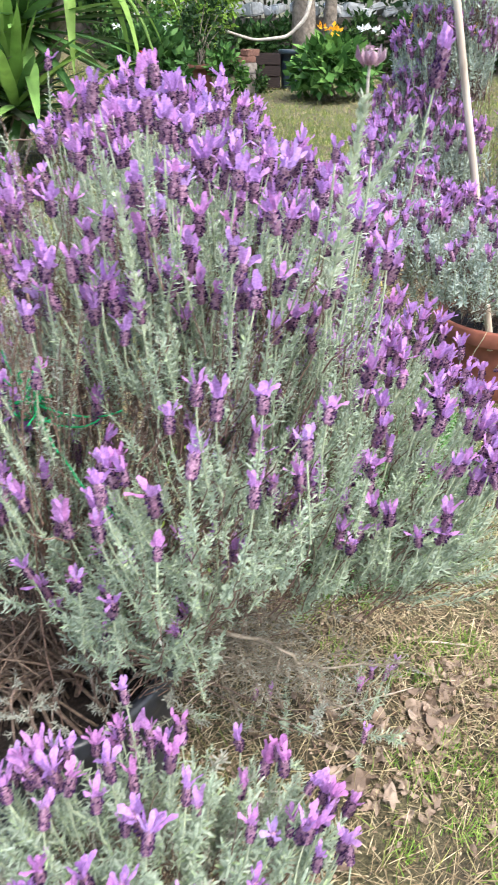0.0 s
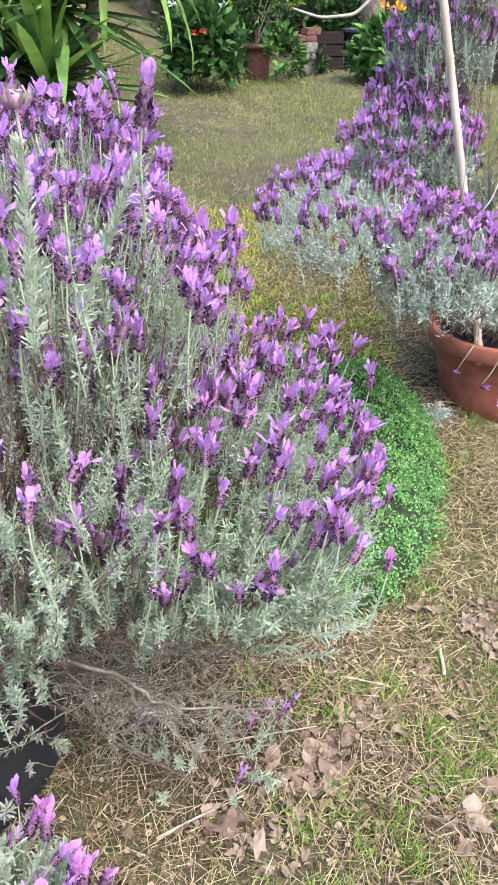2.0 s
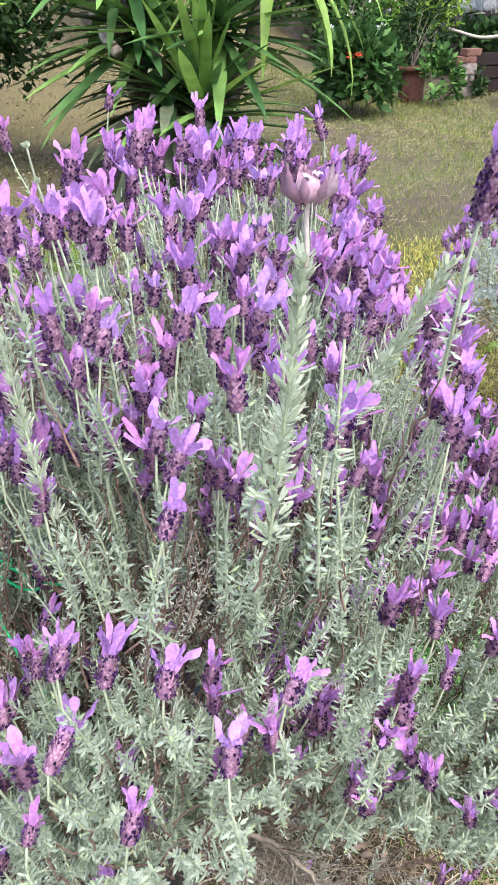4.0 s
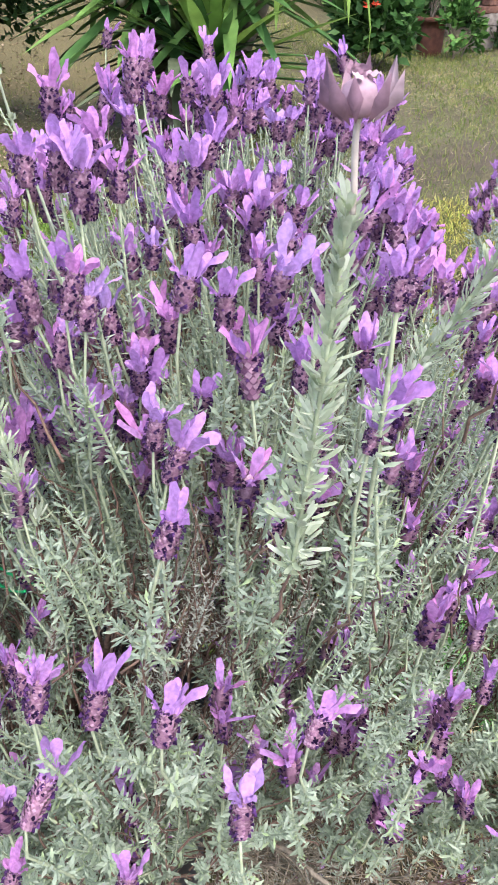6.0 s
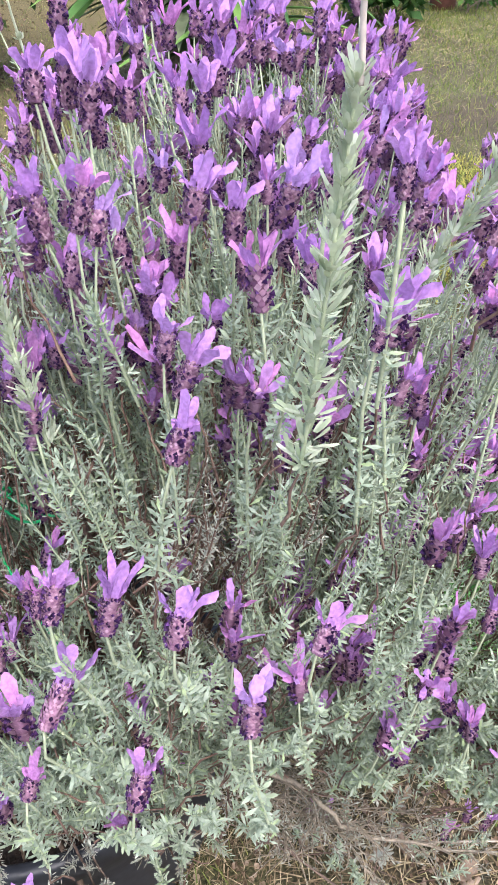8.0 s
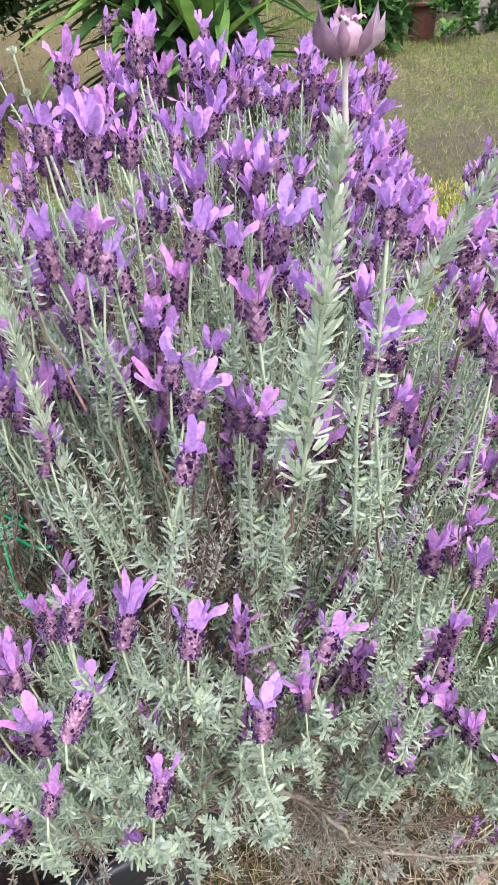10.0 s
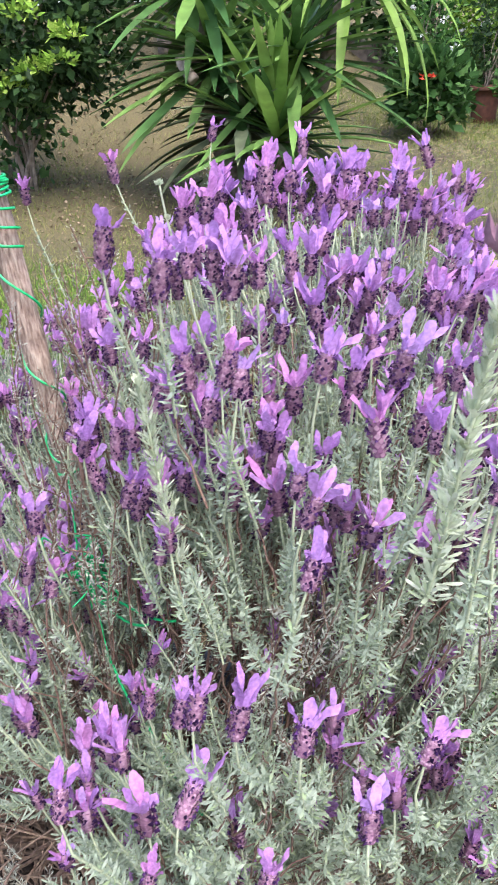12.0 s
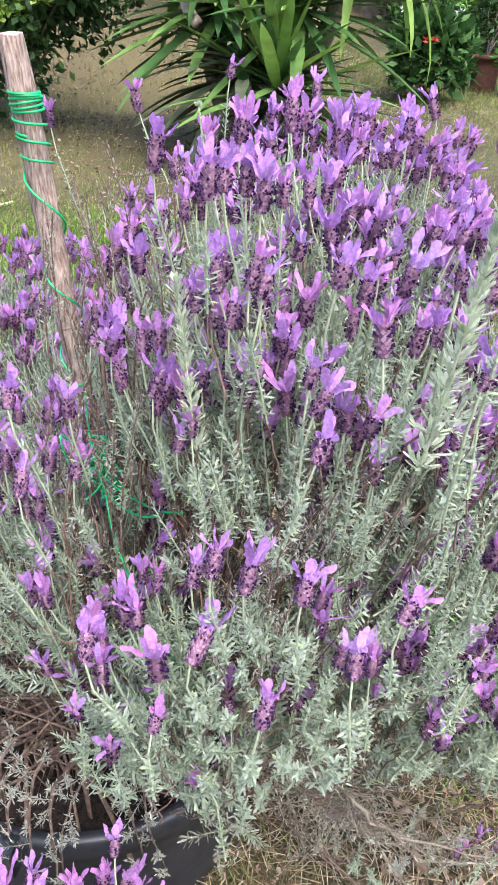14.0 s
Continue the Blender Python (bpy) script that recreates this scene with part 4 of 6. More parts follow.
def stake(foot, top):
    foot, top = np.asarray(foot, float), np.asarray(top, float)
    ob = thing("wooden_stake", "weathered round wooden stake leaning in the black pot", "stake", "", foot)
    s = Soup()
    n, sides = 40, 14
    r = np.random.default_rng(2)
    h = np.linspace(0, 1, n)
    pts = (top - foot) * h[:, None] + np.stack([0.006 * np.sin(h * 5), 0.004 * np.cos(h * 7), 0 * h], -1)
    ang = np.linspace(0, 2 * np.pi, sides, endpoint=False)
    wob = r.normal(0, 0.0009, (1, sides)) + r.normal(0, 0.0005, (n, sides))
    rad = 0.0158 + 0.002 * np.sin(h * 9)[:, None] + wob
    rad[0], rad[-1] = rad[0] * 0.9, rad[-1] * 0.93
    V = pts[:, None] + np.stack([np.cos(ang)[None] * rad, np.sin(ang)[None] * rad, np.zeros((n, sides))], -1)
    V[-1, :, 2] += 0.0015 * np.sin(ang) + r.normal(0, 0.0010, sides)
    F = []
    for i in range(n - 1):
        for j in range(sides):
            p, q = i * sides + j, i * sides + (j + 1) % sides
            F += [(p, q, q + sides), (p, q + sides, p + sides)]
    V = V.reshape(-1, 3)
    s.add(V, F)
    part("pole", s, M_STAKE, ob)
    end = Soup()
    end.add(np.concatenate([V[-sides:], pts[-1:] + (0, 0, 0.002)]), [(sides, j, (j + 1) % sides) for j in range(sides)])
    part("cut_end", end, M_STAKEEND, ob, "pale rough sawn end")
    return ob


STAKE_FOOT, STAKE_TOP = np.array((-0.238, 1.13, 0.28)), np.array((-0.362, 1.153, 1.381))
stake(STAKE_FOOT, STAKE_TOP)


def on_stake(z):
    f = (z - STAKE_FOOT[2]) / (STAKE_TOP[2] - STAKE_FOOT[2])
    return STAKE_FOOT + (STAKE_TOP - STAKE_FOOT) * f


def wire_run(soup, z0, z1, turns, n, start=0.0, radius=0.0190):
    pts = []
    for k in range(n):
        f = k / (n - 1)
        a = start + f * turns * 2 * np.pi
        pts.append(on_stake(z0 + (z1 - z0) * f + 0.002 * math.sin(a * 0.83 + z0 * 9)) + np.array((math.cos(a), math.sin(a), 0.10 * math.sin(a + 1))) * radius * (1 + 0.05 * math.sin(a * 1.7)))
    tube(soup, np.array(pts), 0.0017, 6)
    return pts[-1]


def green_tie():
    ob = thing("wire_tie", "bright green coated garden wire wound round the stake", "garden wire")
    s = Soup()
    wire_run(s, 1.321, 1.298, 6.0, 120, 3.4)
    part("coil", s, M_WIRE, ob)
    s = Soup()
    wire_run(s, 1.298, 1.271, 1.6, 50, 1.2, 0.0196)
    wire_run(s, 1.271, 1.238, 1.4, 50, 4.0, 0.0196)
    part("loop", s, M_WIRE, ob)
    s = Soup()
    wire_run(s, 1.238, 0.961, 2.3, 120, 3.0, 0.0200)
    wire_run(s, 0.951, 0.938, 1.3, 40, 1.0, 0.0190)
    part("strand", s, M_WIRE, ob)
    r = np.random.default_rng(12)
    for k in range(9):
        s = Soup()
        c = np.array((-0.188, 0.985, 0.922)) + r.normal(0, 1, 3) * (0.008, 0.008, 0.014)
        knots = c + r.normal(0, 1, (7, 3)) * (0.018, 0.018, 0.024)
        tt = np.linspace(0, 6, 60)
        loop = np.stack([np.interp(tt, np.arange(7), knots[:, j]) for j in range(3)], -1)
        for _ in range(12):
            loop[1:-1] = (loop[:-2] + loop[1:-1] * 2 + loop[2:]) / 4
        tube(s, loop, 0.0013, 5)
        part("strand", s, M_WIRE, ob, "thin tangled green netting")
    for a, b in (((-0.19, 0.98, 0.92), (-0.046, 0.93, 0.928)), ((-0.19, 0.98, 0.90), (-0.079, 0.93, 0.914)), ((-0.18, 0.98, 0.91), (-0.137, 0.93, 0.857)), ((-0.137, 0.93, 0.857), (-0.076, 0.90, 0.794)), ((-0.20, 0.99, 0.94), (-0.25, 1.06, 0.99)), ((-0.076, 0.90, 0.794), (0.0, 0.86, 0.74))):
        s = Soup()
        a, b = np.asarray(a), np.asarray(b)
        path = bezier(a, a + (b - a) * 0.3 - UP * 0.02, a + (b - a) * 0.7 - UP * 0.025, b, 24) + np.random.default_rng(4).normal(0, 0.0004, (24, 3))
        tube(s, path, 0.0015, 5)
        part("string", s, M_WIRE, ob)


green_tie()


def cane():
    a, b = np.array((0.99, 2.585, 0.33)), np.array((0.64, 2.56, 1.77))
    ob = thing("bamboo_cane", "pale bamboo cane standing in the terracotta pot", "plant cane", "", a)
    h = np.linspace(0, 1, 100)
    pts = (b - a) * h[:, None] + np.stack([0.002 * np.sin(h * 6), 0 * h, 0 * h], -1)
    near = np.abs(((h * 6.3 + 0.35) % 1) - 0.5)
    rad = np.linspace(0.0135, 0.0105, 100) * (1 + 0.16 * np.exp(-(near / 0.03) ** 2))
    s = Soup()
    tube(s, pts, rad, 14)
    part("pole", s, M_CANE, ob)
    s = Soup()
    c = a + pts[34]
    for k in range(4):
        ang = np.linspace(0, 6.5, 30)
        tube(s, c - a + np.stack([np.cos(ang) * 0.019, np.sin(ang) * 0.019, 0.003 * k + 0.001 * ang], -1), 0.0015, 5)
    p0 = c - a + (0.018, 0, 0)
    tube(s, bezier(p0, p0 + (0.05, -0.02, 0.05), p0 + (0.07, -0.02, 0.12), p0 + (0.05, -0.02, 0.2), 20), 0.0022, 5)
    tube(s, bezier(p0, p0 + (0.06, -0.02, -0.04), p0 + (0.03, -0.03, -0.1), p0 + (0.09, -0.02, -0.13), 20), 0.0018, 5)
    part("string", s, M_STRING, ob, "white string tied round the cane")


cane()

# the spent flower head on its bare stalk
M_BALLSTALK = solid_mat("dry_stalk", [(0.3, (0.42, 0.36, 0.30)), (0.7, (0.56, 0.48, 0.42))], 200, 0.85, 0.2)
me, fl = spike_mesh(77, 0.021, 0.0155, True, 9, 10)
me.materials.append(M_SPENT)
ball = thing("spent_flower", "withered pale round lavender head on a bare stalk", "flower", "", (0.238, 0.776, 1.317))
bs = Soup()
tube(bs, bezier((0, 0, 0), (0.001, 0, 0.01), (-0.001, 0, 0.02), (0.001, -0.002, 0.032), 16), 0.0012, 7)
part("stalk", bs, M_BALLSTALK, ball)
hd = part("flower_head", me, M_SPENT, ball)
hd.matrix_basis = Matrix.Translation((0.001, -0.002, 0.031)) @ Matrix.Scale(0.54, 4)
tf = petal_mesh(91, 0.008, 6, 0.7)
tf.materials.append(M_SPENT)
tf_ob = part("petal_tuft", tf, M_SPENT, hd, "shrivelled petals")
tf_ob.location = (0, 0, 0.022)

M_DEADSTEM = solid_mat("dead_stem", [(0.3, (0.10, 0.065, 0.045)), (0.7, (0.25, 0.18, 0.125))], 120, 0.9, 0.3)


def dry_sticks():
    """Dead brown stems lying over the soil of the black pot, each a part of its own."""
    r = np.random.default_rng(44)
    ob = thing("dead_stems", "tangle of dead brown lavender stems over the potting soil", "dead stems", "", (POT[0], POT[1], 0.30))
    for k in range(110):
        a = r.uniform(2.2, 6.2) if k < 60 else r.uniform(2.8, 4.4)
        q = r.uniform(0.08, 0.30)
        p0 = np.array((r.normal(0.0, 0.12), r.normal(-0.13, 0.09), -0.03)) if k % 3 else np.array((0.09 + r.normal(0, 0.05), -0.04 + r.normal(0, 0.05), -0.02))
        p1 = np.array((q * math.cos(a), q * math.sin(a), r.uniform(0.02, 0.20)))
        mid_p = (p0 + p1) / 2 + np.array((r.normal(0, 0.03), r.normal(0, 0.03), r.uniform(0.03, 0.12)))
        s = Soup()
        path = bezier(p0, mid_p, mid_p + r.normal(0, 0.02, 3), p1 + UP * 0.03, 14)
        tube(s, path, np.linspace(0.0036, 0.0011, 14) * r.uniform(0.5, 1.4), 5)
        for _ in range(3):
            i = int(r.integers(4, 12))
            tube(s, bezier(path[i], path[i] + r.normal(0, 0.015, 3), path[i] + r.normal(0, 0.03, 3), path[i] + r.normal(0, 0.045, 3), 6), 0.0009, 4)
        part("stem", s, M_DEADSTEM, ob)
    # old bent wood hanging over the front rim, with withered sprigs
    for k in range(11):
        x = -0.16 + 0.042 * k + r.normal(0, 0.012)
        out = -math.sqrt(max(0.01, 0.325 ** 2 - x * x)) - r.uniform(0.01, 0.06)
        p0 = np.array((x * 0.5 + 0.05, -0.1, 0.02))
        p1 = np.array((x + r.normal(0, 0.03), out, r.uniform(-0.12, 0.06)))
        top = np.array((x * 0.8, out * 0.75, r.uniform(0.16, 0.24)))
        path = bezier(p0, top, top + (0, -0.05, 0.0), p1, 18) + np.cumsum(r.normal(0, 0.002, (18, 3)), 0)
        s = Soup()
        tube(s, path, np.linspace(0.0048, 0.0014, 18) * r.uniform(0.6, 1.1), 6)
        part("stem", s, M_WOOD, ob)
        s = Soup()
        for i in range(7, 18):
            side = path[i] + r.normal(0, 0.022, 3) + (0, -0.01, 0)
            small = bezier(path[i], path[i] + (side - path[i]) * 0.4, side + UP * 0.008, side + UP * 0.012, 5)
            tube(s, small, 0.0008, 3, False)
            leaves_along(s, small, 0.011, 0.004, 4, far=True)
        tagged(part("sprig", s, M_DRYLEAF, ob, "withered grey sprigs"), kind="stuff")


dry_sticks()

# ---- grass, straw and litter ----
THIN_V = np.array([(-0.42, 0, 0), (0.42, 0, 0), (-0.3, 0.95, 0.0), (0.25, 1.0, -0.03)])
THIN_F = np.array([(0, 1, 3), (0, 3, 2)])
BLADE_V = np.array([(-0.5, 0, 0), (0.5, 0, 0), (-0.4, 0.4, 0.03), (0.4, 0.4, 0.03), (-0.24, 0.75, 0.0), (0.24, 0.75, 0.0), (0, 1, -0.08)])
BLADE_F = np.array([(0, 1, 3), (0, 3, 2), (2, 3, 5), (2, 5, 4), (4, 5, 6)])
M_STRAW = leaf_mat("straw", [(0.0, (0.12, 0.085, 0.05)), (0.45, (0.29, 0.22, 0.13)), (0.85, (0.52, 0.44, 0.28)), (1.0, (0.30, 0.27, 0.11))], 0.75, 0.15)
M_GRASS = leaf_mat("grass", [(0.0, (0.09, 0.14, 0.03)), (0.6, (0.20, 0.26, 0.06)), (1.0, (0.36, 0.36, 0.12))], 0.6, 0.3)

M_LUSH = leaf_mat("lush_grass", [(0.0, (0.09, 0.19, 0.025)), (0.6, (0.18, 0.33, 0.05)), (1.0, (0.32, 0.44, 0.10))], 0.6, 0.3)
M_GOLDGRASS = leaf_mat("golden_grass", [(0.0, (0.32, 0.28, 0.07)), (0.6, (0.56, 0.50, 0.14)), (1.0, (0.42, 0.50, 0.11))], 0.7, 0.3)


def patchy(x, y, scale, shift):
    return np.sin(x * scale + shift) * np.sin(y * scale * 1.13 + shift * 2) + 0.6 * np.sin(x * scale * 2.3 + y * scale * 1.7 + shift * 3)


def strew(name, label, material, count, area, length, width, rise, keep, seed):
    r = np.random.default_rng(seed)
    x0, x1, y0, y1 = area
    x, y = r.uniform(x0, x1, count), r.uniform(y0, y1, count)
    edge = np.minimum(np.minimum(x - x0, x1 - x), np.minimum(y - y0, y1 - y))
    ok = keep(x, y, r.uniform(0, 1, count)) & (edge > r.uniform(0, 0.6, count) ** 2)
    x, y = x[ok], y[ok]
    n = len(x)
    ang, up = r.uniform(0, 2 * np.pi, n), r.uniform(*rise, n)
    d = np.stack([np.cos(ang) * np.cos(up), np.sin(ang) * np.cos(up), np.sin(up)], -1)
    fr = axes(d, UP + r.normal(0, 0.3, (n, 3)))
    ln, w = r.uniform(*length, n), r.uniform(*width, n)
    fr = np.stack([fr[:, :, 0] * w[:, None], fr[:, :, 1] * ln[:, None], fr[:, :, 2] * ln[:, None]], -1)
    s = Soup()
    s.scatter(*((BLADE_V, BLADE_F) if name == "short_grass" else (THIN_V, THIN_F)), fr, np.stack([x, y, ground_z(x, y) + r.uniform(-0.002, 0.012, n)], -1))
    ob = new(name, s.mesh(name))
    ob.data.materials.append(material)
    return tagged(ob, label, "grass", kind="stuff")


near = (-1.3, 2.2, 0.3, 3.8)
strew("straw", "dry straw lying on the soil", M_STRAW, 170000, near, (0.012, 0.075), (0.0010, 0.0028), (-0.05, 0.55), lambda x, y, q: q < 0.75 + 0.25 * patchy(x, y, 3.0, 1.0), 31)
strew("short_grass", "short green grass in patches", M_GRASS, 84000, near, (0.02, 0.07), (0.0014, 0.0030), (0.3, 1.35), lambda x, y, q: q < np.clip(0.05 + 0.22 * patchy(x, y, 2.6, 0.4) + 0.30 * patchy(x, y, 9.0, 1.4) + 0.12 * (x > 0.62) * (y > 0.9) * (y < 2.4), 0.012, 0.9) * (0.25 + 0.75 * (x > 0.55)), 32)
strew("far_straw", "dry mown grass on the rising lawn", M_STRAW, 70000, (-4.0, 3.0, 3.2, 9.5), (0.025, 0.07), (0.002, 0.004), (0.0, 0.5), lambda x, y, q: q < (0.5 + 0.3 * patchy(x, y, 1.3, 2.0)) * (1 - 0.97 * ((x < -2.1) & (y > 4.1))), 33)
strew("lawn_grass", "thin olive green lawn", M_GRASS, 150000, (-4.0, 3.0, 3.0, 9.5), (0.02, 0.055), (0.0025, 0.0045), (0.4, 1.4), lambda x, y, q: q < (0.5 + 0.35 * patchy(x, y, 1.1, 0.3)) * (1 - 0.6 * ((x < -2.3) & (y > 4.1))), 34)
strew("lush_grass", "lush bright green grass at the foot of the bank", M_LUSH, 30000, (-3.3, -1.5, 2.2, 4.0), (0.02, 0.06), (0.003, 0.006), (0.5, 1.45), lambda x, y, q: q < 0.75 + 0.3 * patchy(x, y, 2.1, 0.9), 38)
strew("golden_grass", "yellow-green moss and short grass behind the bushes", M_GOLDGRASS, 26000, (-0.5, 0.75, 2.7, 4.3), (0.015, 0.045), (0.003, 0.006), (0.3, 1.3), lambda x, y, q: q < 0.6 + 0.4 * patchy(x, y, 4.0, 0.7), 39)

M_FLAKE = leaf_mat("dry_litter", [(0.0, (0.07, 0.045, 0.028)), (0.5, (0.19, 0.13, 0.085)), (1.0, (0.40, 0.31, 0.22))], 0.85, 0.1)


def flakes(name, label, count, area, size, keep, seed):
    """Crumbled dry leaves and bark bits, lying at all angles."""
    r = np.random.default_rng(seed)
    x, y = r.uniform(area[0], area[1], count), r.uniform(area[2], area[3], count)
    ok = keep(x, y, r.uniform(0, 1, count))
    x, y = x[ok], y[ok]
    n = len(x)
    fr = axes(r.normal(0, 1, (n, 3)) * (1, 1, 0.25), UP + r.normal(0, 0.35, (n, 3))) * r.uniform(*size, (n, 1, 1))
    s = Soup()
    s.scatter(OVAL_V * (1.3, 1, 2.5), OVAL_F, fr, np.stack([x, y, ground_z(x, y) + r.uniform(0.0, 0.012, n)], -1))
    ob = new(name, s.mesh(name))
    ob.data.materials.append(M_FLAKE)
    tagged(ob, label, "leaf litter", kind="stuff")


flakes("leaf_litter", "crumbled brown leaves among the straw", 34000, (-1.0, 1.9, 0.6, 3.2), (0.005, 0.017), lambda x, y, q: q < 0.45 + 0.4 * patchy(x, y, 4.3, 2.2), 41)
flakes("bank_litter", "brown fallen leaves on the bare bank", 9000, (-5.5, -2.1, 4.0, 9.0), (0.01, 0.03), lambda x, y, q: q < 0.6 + 0.35 * patchy(x, y, 2.0, 1.2), 42)


def grass_tufts():
    """Bright green tufts standing in the straw."""
    r = np.random.default_rng(36)
    n = 110
    cx, cy = r.uniform(0.25, 1.6, n), r.uniform(0.8, 2.6, n)
    cx[:12], cy[:12] = r.normal(0.62, 0.07, 12), r.normal(1.0, 0.06, 12)
    cx[12:24], cy[12:24] = r.normal(0.82, 0.07, 12), r.normal(1.22, 0.08, 12)
    s = Soup()
    for x0, y0 in zip(cx, cy):
        k = int(r.integers(30, 80))
        x, y = r.normal(x0, 0.022, k), r.normal(y0, 0.022, k)
        d = unit(np.stack([r.normal(0, 0.5, k), r.normal(0, 0.5, k), np.ones(k)], -1))
        ln = r.uniform(0.015, 0.05, k)
        fr = axes(d, r.normal(0, 1, (k, 3)))
        fr = np.stack([fr[:, :, 0] * 0.0024, fr[:, :, 1] * ln[:, None], fr[:, :, 2] * ln[:, None]], -1)
        s.scatter(BLADE_V, BLADE_F, fr, np.stack([x, y, ground_z(x, y)], -1))
    ob = new("grass_tufts", s.mesh("grass_tufts"))
    ob.data.materials.append(M_TUFT)
    tagged(ob, "small bright green grass tufts standing in the straw", "grass", kind="stuff")


M_TUFT = leaf_mat("tuft_grass", [(0.0, (0.11, 0.22, 0.03)), (0.6, (0.22, 0.38, 0.06)), (1.0, (0.38, 0.48, 0.12))], 0.6, 0.3)
grass_tufts()
M_WEED = leaf_mat("weed_leaf", [(0.0, (0.13, 0.24, 0.04)), (0.6, (0.26, 0.38, 0.07)), (1.0, (0.55, 0.50, 0.14))], 0.5, 0.3)


def leaf_cloud(soup, r, centre, radii, count, size, up=0.4, shell=0.5, low=-1.0, tv=OVAL, tf=OVAL_T, clumps=0):
    """Leaves through the outer part of an ellipsoid, gathered in clumps so that the outline is uneven and has gaps."""
    d = unit(r.normal(0, 1, (count, 3)))
    d[:, 2] = np.where(d[:, 2] < low, -d[:, 2], d[:, 2])
    q = r.uniform(shell, 1.0, (count, 1)) ** 0.7
    P = d * q
    if clumps:
        hubs = unit(r.normal(0, 1, (clumps, 3))) * r.uniform(0.55, 1.0, (clumps, 1))
        hubs[:, 2] = np.where(hubs[:, 2] < low, -hubs[:, 2], hubs[:, 2])
        P = hubs[r.integers(0, clumps, count)] + r.normal(0, 0.16, (count, 3))
        d = unit(P)
    P = np.asarray(centre) + P * np.asarray(radii)
    way = unit(d * 0.7 + UP * up * 0.3 + r.normal(0, 0.55, (count, 3)))
    fr = axes(way, UP * 0.8 + d * 0.6 + r.normal(0, 0.35, (count, 3))) * r.uniform(size * 0.6, size * 1.25, (count, 1, 1))
    soup.scatter(tv, tf, fr, P)


def weeds():
    r = np.random.default_rng(51)
    s = Soup()
    for k in range(46):
        a, q = r.uniform(0, 6.28), math.sqrt(r.uniform(0, 1))
        x, y = 0.16 + 0.5 * q * math.cos(a), 3.0 + 0.5 * q * math.sin(a)
        leaf_cloud(s, r, (x, y, float(ground_z(x, y)) + 0.015), (0.07, 0.07, 0.045), 26, 0.03, 1.5, 0.2, 0.0)
    for k in range(16):
        x, y = r.uniform(-0.25, 0.12), r.uniform(1.4, 2.3)
        leaf_cloud(s, r, (x, y, float(ground_z(x, y)) + 0.015), (0.07, 0.07, 0.05), 26, 0.028, 1.5, 0.2, 0.0)
    ob = new("weeds", s.mesh("weeds"))
    ob.data.materials.append(M_WEED)
    tagged(ob, "low bright green broad-leaved weeds in the lawn", "weeds", kind="stuff")


weeds()

M_DEAD = leaf_mat("fallen_leaf", [(0.0, (0.16, 0.115, 0.085)), (0.5, (0.25, 0.185, 0.135)), (1.0, (0.32, 0.25, 0.19))], 0.8, 0.1, "object", 60)


def dead_leaf_mesh(seed):
    """A curled, lobed dry leaf, lying flat, about 1 across."""
    r = np.random.default_rng(seed)
    n = 16
    V, F = [(0, 0, 0.05)], []
    for ring in (0.55, 1.0):
        for k in range(n):
            a = 2 * np.pi * k / n
            q = ring * (0.40 + 0.07 * math.sin(a * 5 + seed) * ring + 0.05 * r.normal() * ring + 0.08 * math.cos(a * 2))
            V.append((q * math.cos(a) * 1.25, q * math.sin(a), 0.05 + 0.19 * ring * math.sin(a * 2 + seed) + 0.13 * r.normal() * ring))
    for k in range(n):
        j = (k + 1) % n
        F += [(0, 1 + k, 1 + j), (1 + k, 1 + n + k, 1 + n + j), (1 + k, 1 + n + j, 1 + j)]
    s = Soup()
    s.add(V, F)
    me = s.mesh("fallen_leaf")
    me.materials.append(M_DEAD)
    return me


DEAD = [dead_leaf_mesh(k) for k in range(6)]
r = np.random.default_rng(60)


def litter(x, y, size, lift=0.012):
    ob = new("fallen_leaf", DEAD[int(r.integers(6))])
    ob.matrix_basis = pose(x, y, float(ground_z(x, y)) + lift, r.normal(0, 9), r.normal(0, 9), r.uniform(0, 360)) @ Matrix.Scale(size, 4)
    tagged(ob, "dry curled tan leaf lying on the straw", "fallen leaf", "fallen leaves")


for x, y, s in ((0.542, 1.173, 0.085), (0.496, 1.19, 0.06), (0.578, 1.262, 0.06), (0.60, 1.29, 0.05), (0.55, 1.31, 0.045), (0.53, 1.13, 0.05), (0.325, 1.011, 0.07), (0.36, 1.03, 0.06), (0.30, 1.05, 0.05), (0.40, 0.98, 0.06), (0.47, 1.05, 0.05), (0.921, 1.622, 0.07), (0.95, 1.56, 0.06), (0.88, 1.66, 0.06), (0.83, 1.09, 0.09), (0.86, 1.16, 0.06), (0.80, 1.03, 0.06), (0.30, 1.20, 0.05), (0.80, 1.34, 0.05)):
    litter(x, y, s * 0.75)
HEAPS = ((0.53, 1.18, 0.05), (0.42, 1.04, 0.07), (0.34, 1.0, 0.07), (0.82, 1.10, 0.07), (0.93, 1.62, 0.08), (0.59, 1.29, 0.05), (0.92, 1.3, 0.12), (0.30, 1.2, 0.1))
for k in range(290):
    if k % 6:
        hx, hy, hs = HEAPS[k % len(HEAPS)]
        x, y = r.normal(hx, hs), r.normal(hy, hs)
    else:
        x, y = r.uniform(0.1, 1.5), r.uniform(0.8, 2.4)
    litter(x, y, r.uniform(0.012, 0.03) if k % 4 else r.uniform(0.03, 0.045), r.uniform(0.003, 0.012))


